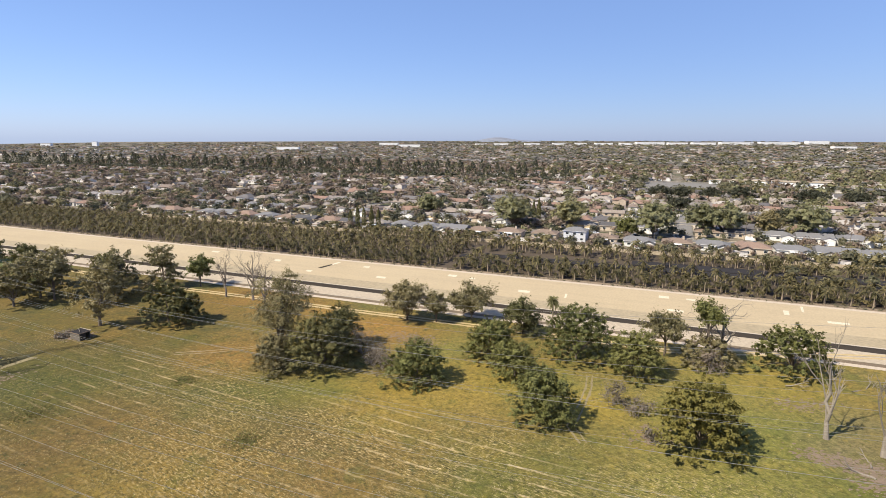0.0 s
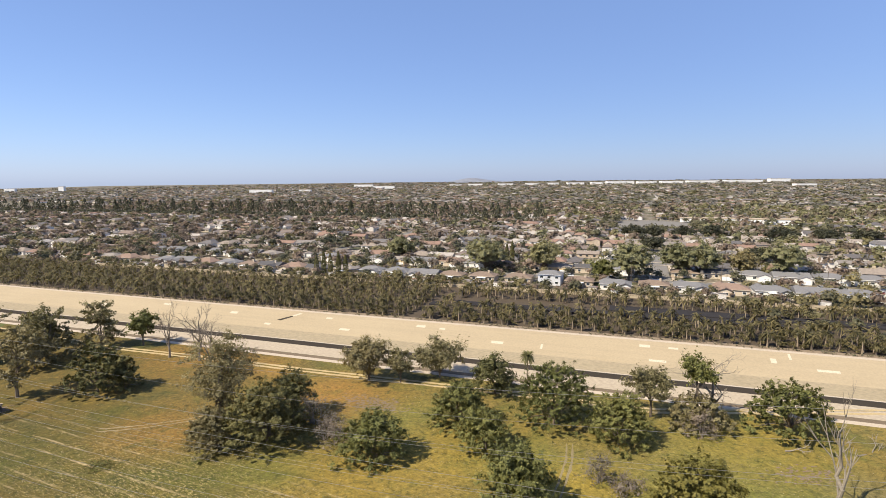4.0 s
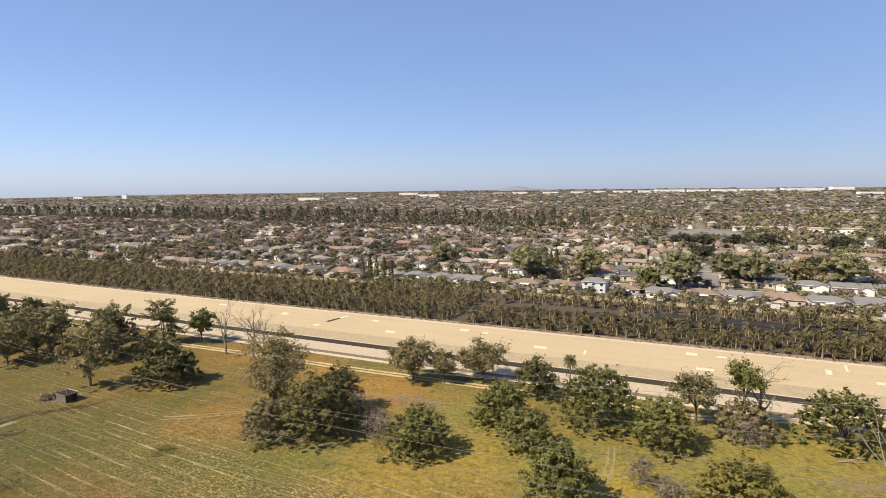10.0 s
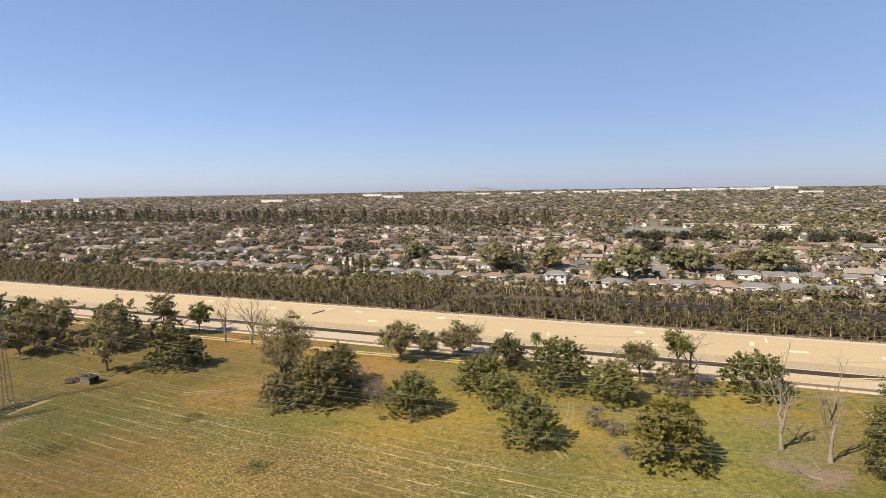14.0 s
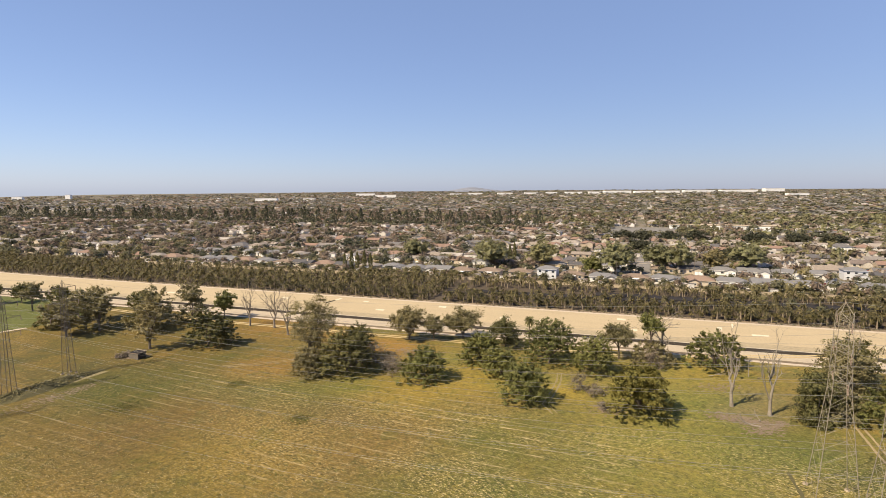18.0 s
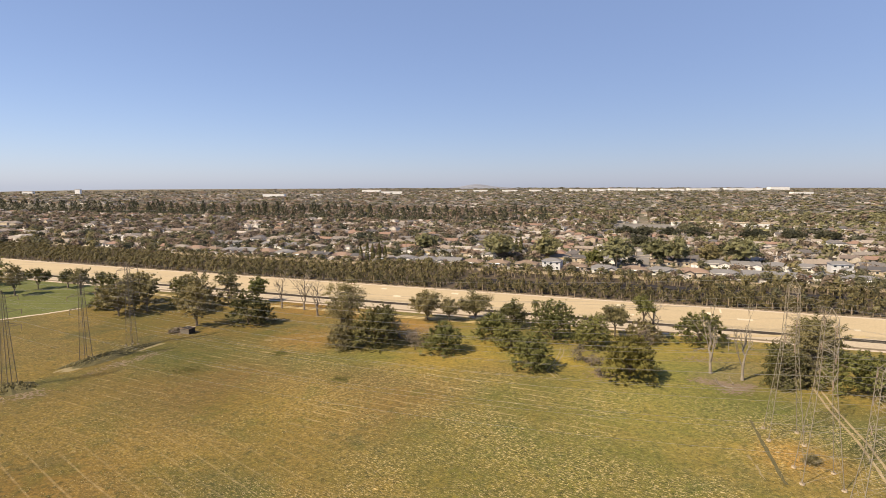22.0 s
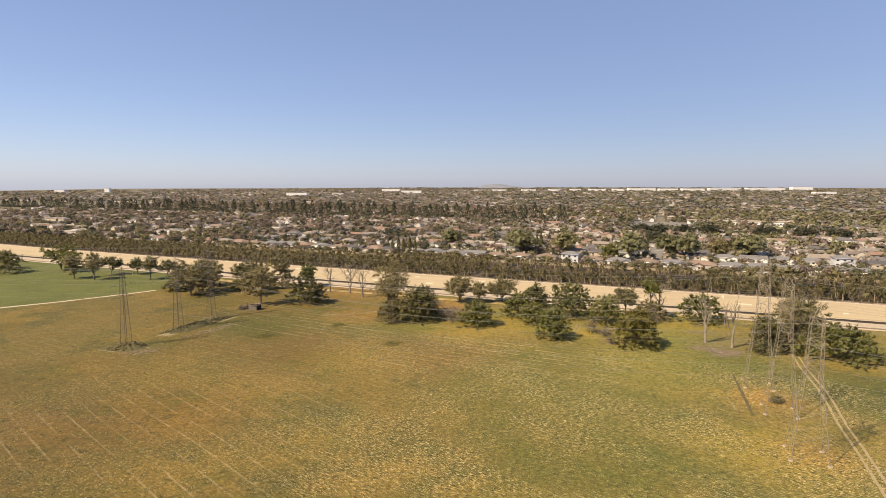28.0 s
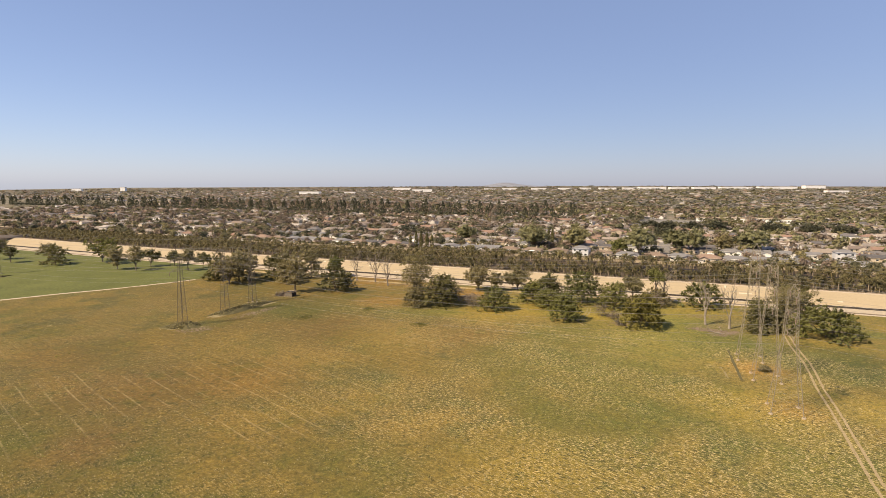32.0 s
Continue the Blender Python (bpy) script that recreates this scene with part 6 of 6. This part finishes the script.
# big round street trees near the channel
for i, (x, y, h, w, leaf) in enumerate(((44, 345, 17, 34, L_STREET), (79, 340, 16, 30, L_STREET), (119, 306, 18, 31, L_STREET), (163, 314, 16, 29, L_STREET), (152, 318, 15, 22, L_STREET), (204, 304, 16.5, 30, L_STREET), (187, 310, 13, 16, L_OLIVE),
                                        (184, 424, 13, 20, L_PINE), (203, 512, 15, 27, L_PINE), (222, 512, 14, 22, L_PINE), (246, 502, 14, 26, L_PINE), (272, 500, 15, 28, L_PINE), (318, 474, 14, 32, L_PINE), (352, 462, 14, 30, L_PINE), (382, 456, 13, 28, L_PINE), (222, 352, 13, 20, L_PINE), (-10, 407, 12, 22, L_STREET), (106, 311, 9, 13, L_GREEN))):
    tree(x, y, h * (0.85 if leaf == L_PINE else 1.25), w * 0.84, leaf, "broad dark shade tree among houses" if leaf == L_PINE else "large round street tree among houses", 0.14, 24, 5600, 0.60, seed=200 + i, group="large street trees", tuft=0.9)
for i, (x, y, h) in enumerate(((-53, 337, 15), (-49, 336, 14), (-44, 334, 15.5), (-40, 335, 13), (64, 363, 17), (61, 366, 15), (-58, 340, 12))):
    t = thing("cypress", "dark narrow cypress beside a house", "tree", x, y, 0, i * 50, group="cypresses")
    v, f = clump(300 + i, 700, 0.09, cone=True)
    part("trunk", Build().tube([(0, 0, -0.2), (0, 0, h * 0.5)], (0.2, 0.1), 6), M_BARK, t)
    part("crown", Build().add(v * (2.6, 2.6, h / v[:, 2].max()), f), L_DARK, t)
# street poles
for s, n in ((-98, 150), (-75, 139), (14, 141), (103, 150), (-140, 152), (-180, 148), (60, 170), (150, 145)):
    t = thing("utility_pole", "brown wooden utility pole", "pole", *at(s, n, False), 0, CHANNEL_TURN, group="utility poles")
    part("post", Build().tube([(0, 0, -0.3), (0, 0, 11)], (0.17, 0.12), 7), M_BARK, t)
    part("cross_arm", Build().box(-1.2, -0.06, 10.2, 1.2, 0.06, 10.35), M_BARK, t)

# parked cars along the streets


def parked_car():
    t = thing("parked_car", "parked car beside the street kerb", "car", group="parked cars")
    body = Build().add([(-2.2, -0.85, 0.3), (2.2, -0.85, 0.3), (2.2, 0.85, 0.3), (-2.2, 0.85, 0.3), (-2.15, -0.85, 0.9), (2.1, -0.85, 0.8), (2.1, 0.85, 0.8), (-2.15, 0.85, 0.9)],
                       [[0, 3, 2, 1], [4, 5, 6, 7], [0, 1, 5, 4], [1, 2, 6, 5], [2, 3, 7, 6], [3, 0, 4, 7]])
    part("body", body, M_CAR, t)
    cab = Build().add([(-1.7, -0.8, 0.88), (1.0, -0.8, 0.84), (1.0, 0.8, 0.84), (-1.7, 0.8, 0.88), (-1.2, -0.65, 1.38), (0.3, -0.65, 1.4), (0.3, 0.65, 1.4), (-1.2, 0.65, 1.38)],
                      [[0, 1, 5, 4], [1, 2, 6, 5], [2, 3, 7, 6], [3, 0, 4, 7]])
    part("cabin_glass", cab, M_PANE, t)
    part("roof", Build().box(-1.22, -0.67, 1.38, 0.32, 0.67, 1.44), M_CAR, t)
    for x in (-1.4, 1.35):
        for y in (-0.9, 0.72):
            part("wheel", Build().tube([(x, y, 0.32), (x, y + 0.18, 0.32)], (0.32, 0.32), 10), M_TYRE, t)
    return t


r = np.random.default_rng(81)
car = parked_car()
lots = [(s, st + side * 3.1) for st in (160, 226, 292) for side in (-1, 1) for s in np.arange(-230, 240, 21) if r.random() < 0.36]
for i, (s, n) in enumerate(lots):
    m = pose(*at(s + r.normal() * 3, n, False), 0.03, 0, 0, CHANNEL_TURN)
    if i:
        copy_thing(car, m)
    else:
        car.matrix_world = m

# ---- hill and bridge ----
# the hill's haze is only its blue-grey base colour
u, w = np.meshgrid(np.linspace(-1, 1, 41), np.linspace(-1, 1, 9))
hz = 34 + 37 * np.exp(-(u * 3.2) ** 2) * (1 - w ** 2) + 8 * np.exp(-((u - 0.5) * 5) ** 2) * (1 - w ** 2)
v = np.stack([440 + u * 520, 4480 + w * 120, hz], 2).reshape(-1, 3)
solid("hill", Build().add(v, [(j * 41 + i, j * 41 + i + 1, (j + 1) * 41 + i + 1, (j + 1) * 41 + i) for j in range(8) for i in range(40)]), M_HILL, "low hill on the horizon with haze in its colour", "hill", "structure")
br = thing("road_bridge", "pale concrete road bridge over the channel", "bridge", *at(-575, 20), 0, CHANNEL_TURN)
part("deck", Build().box(-7, -60, 0.3, 7, 60, 1.5), M_PALE, br)
for sx in (-7, 6.7):
    part("parapet", Build().box(sx, -60, 1.5, sx + 0.3, 60, 2.5), M_PALE, br)
for yy in (-12, 2, 14):
    part("pier", Build().box(-6.5, yy - 0.5, -4, 6.5, yy + 0.5, 0.3), M_CONC, br)

# weeds along the edge of the channel
r = np.random.default_rng(95)
s = r.uniform(-500, 260, 700)
x, y = at(s, 43.2 + 2.6 * r.random(700))
p = np.stack([np.repeat(x, 7), np.repeat(y, 7), np.zeros(4900)], 1) + r.normal(size=(4900, 3)) * (0.35, 0.35, 0.0)
p[:, 2] = r.uniform(0.15, 0.65, 4900)
up = r.normal(size=p.shape) * 0.6 + (0, 0, 0.6)
b = leaf_cards(Build(), p, up / np.linalg.norm(up, axis=1)[:, None], 0.24, r)
tagged(new("edge_weeds", b.mesh("edge_weeds", L_YARD)), "dry weeds along the channel edge", "weeds", kind="stuff")
# weed patches in the field
for i, (x, y, w) in enumerate(((-83.4, 102.4, 6.0), (-36.7, 92.1, 4.5), (-60, 118, 3.5))):
    r = np.random.default_rng(500 + i)
    p = np.stack([x + r.normal(size=500) * w * 0.45, y + r.normal(size=500) * w * 0.35, r.uniform(0.05, 0.55, 500)], 1)
    up = r.normal(size=p.shape) * 0.6 + (0, 0, 0.8)
    t = thing("weed_patch", "dark patch of coarse green weeds", "weeds", x, y, 0, group="weed patches")
    part("leaves", leaf_cards(Build(), p - (x, y, 0), up / np.linalg.norm(up, axis=1)[:, None], 0.16, r), L_WEED, t)

# ---- weeds in the field ----
r = np.random.default_rng(91)
for leaf, count, size, name, label in ((L_STRAW, 13000, 0.11, "dry_weeds", "pale dry straw tufts in the field"), (L_WEED, 6000, 0.15, "green_weeds", "green weed tufts in the field")):
    x, y = r.uniform(-190, 110, count), r.uniform(-30, 150, count)
    ok = across(x, y) < -24
    x, y = x[ok], y[ok]
    row = np.round((x * 0.46 + y * 0.88) / 3.2) * 3.2 - (x * 0.46 + y * 0.88)
    x, y = x + 0.46 * row * 0.6, y + 0.88 * row * 0.6
    k = 4
    p = np.stack([np.repeat(x, k), np.repeat(y, k), np.zeros(len(x) * k)], 1) + r.normal(size=(len(x) * k, 3)) * (0.45, 0.45, 0.0)
    p[:, 2] = r.uniform(0.04, 0.22, len(p))
    nrm = 0.4 * r.normal(size=p.shape) + (0, 0, 1.0)
    nrm /= np.linalg.norm(nrm, axis=1)[:, None]
    b = leaf_cards(Build(), p, nrm, size, r)
    tagged(new(name, b.mesh(name, leaf)), label, "weeds", kind="stuff")
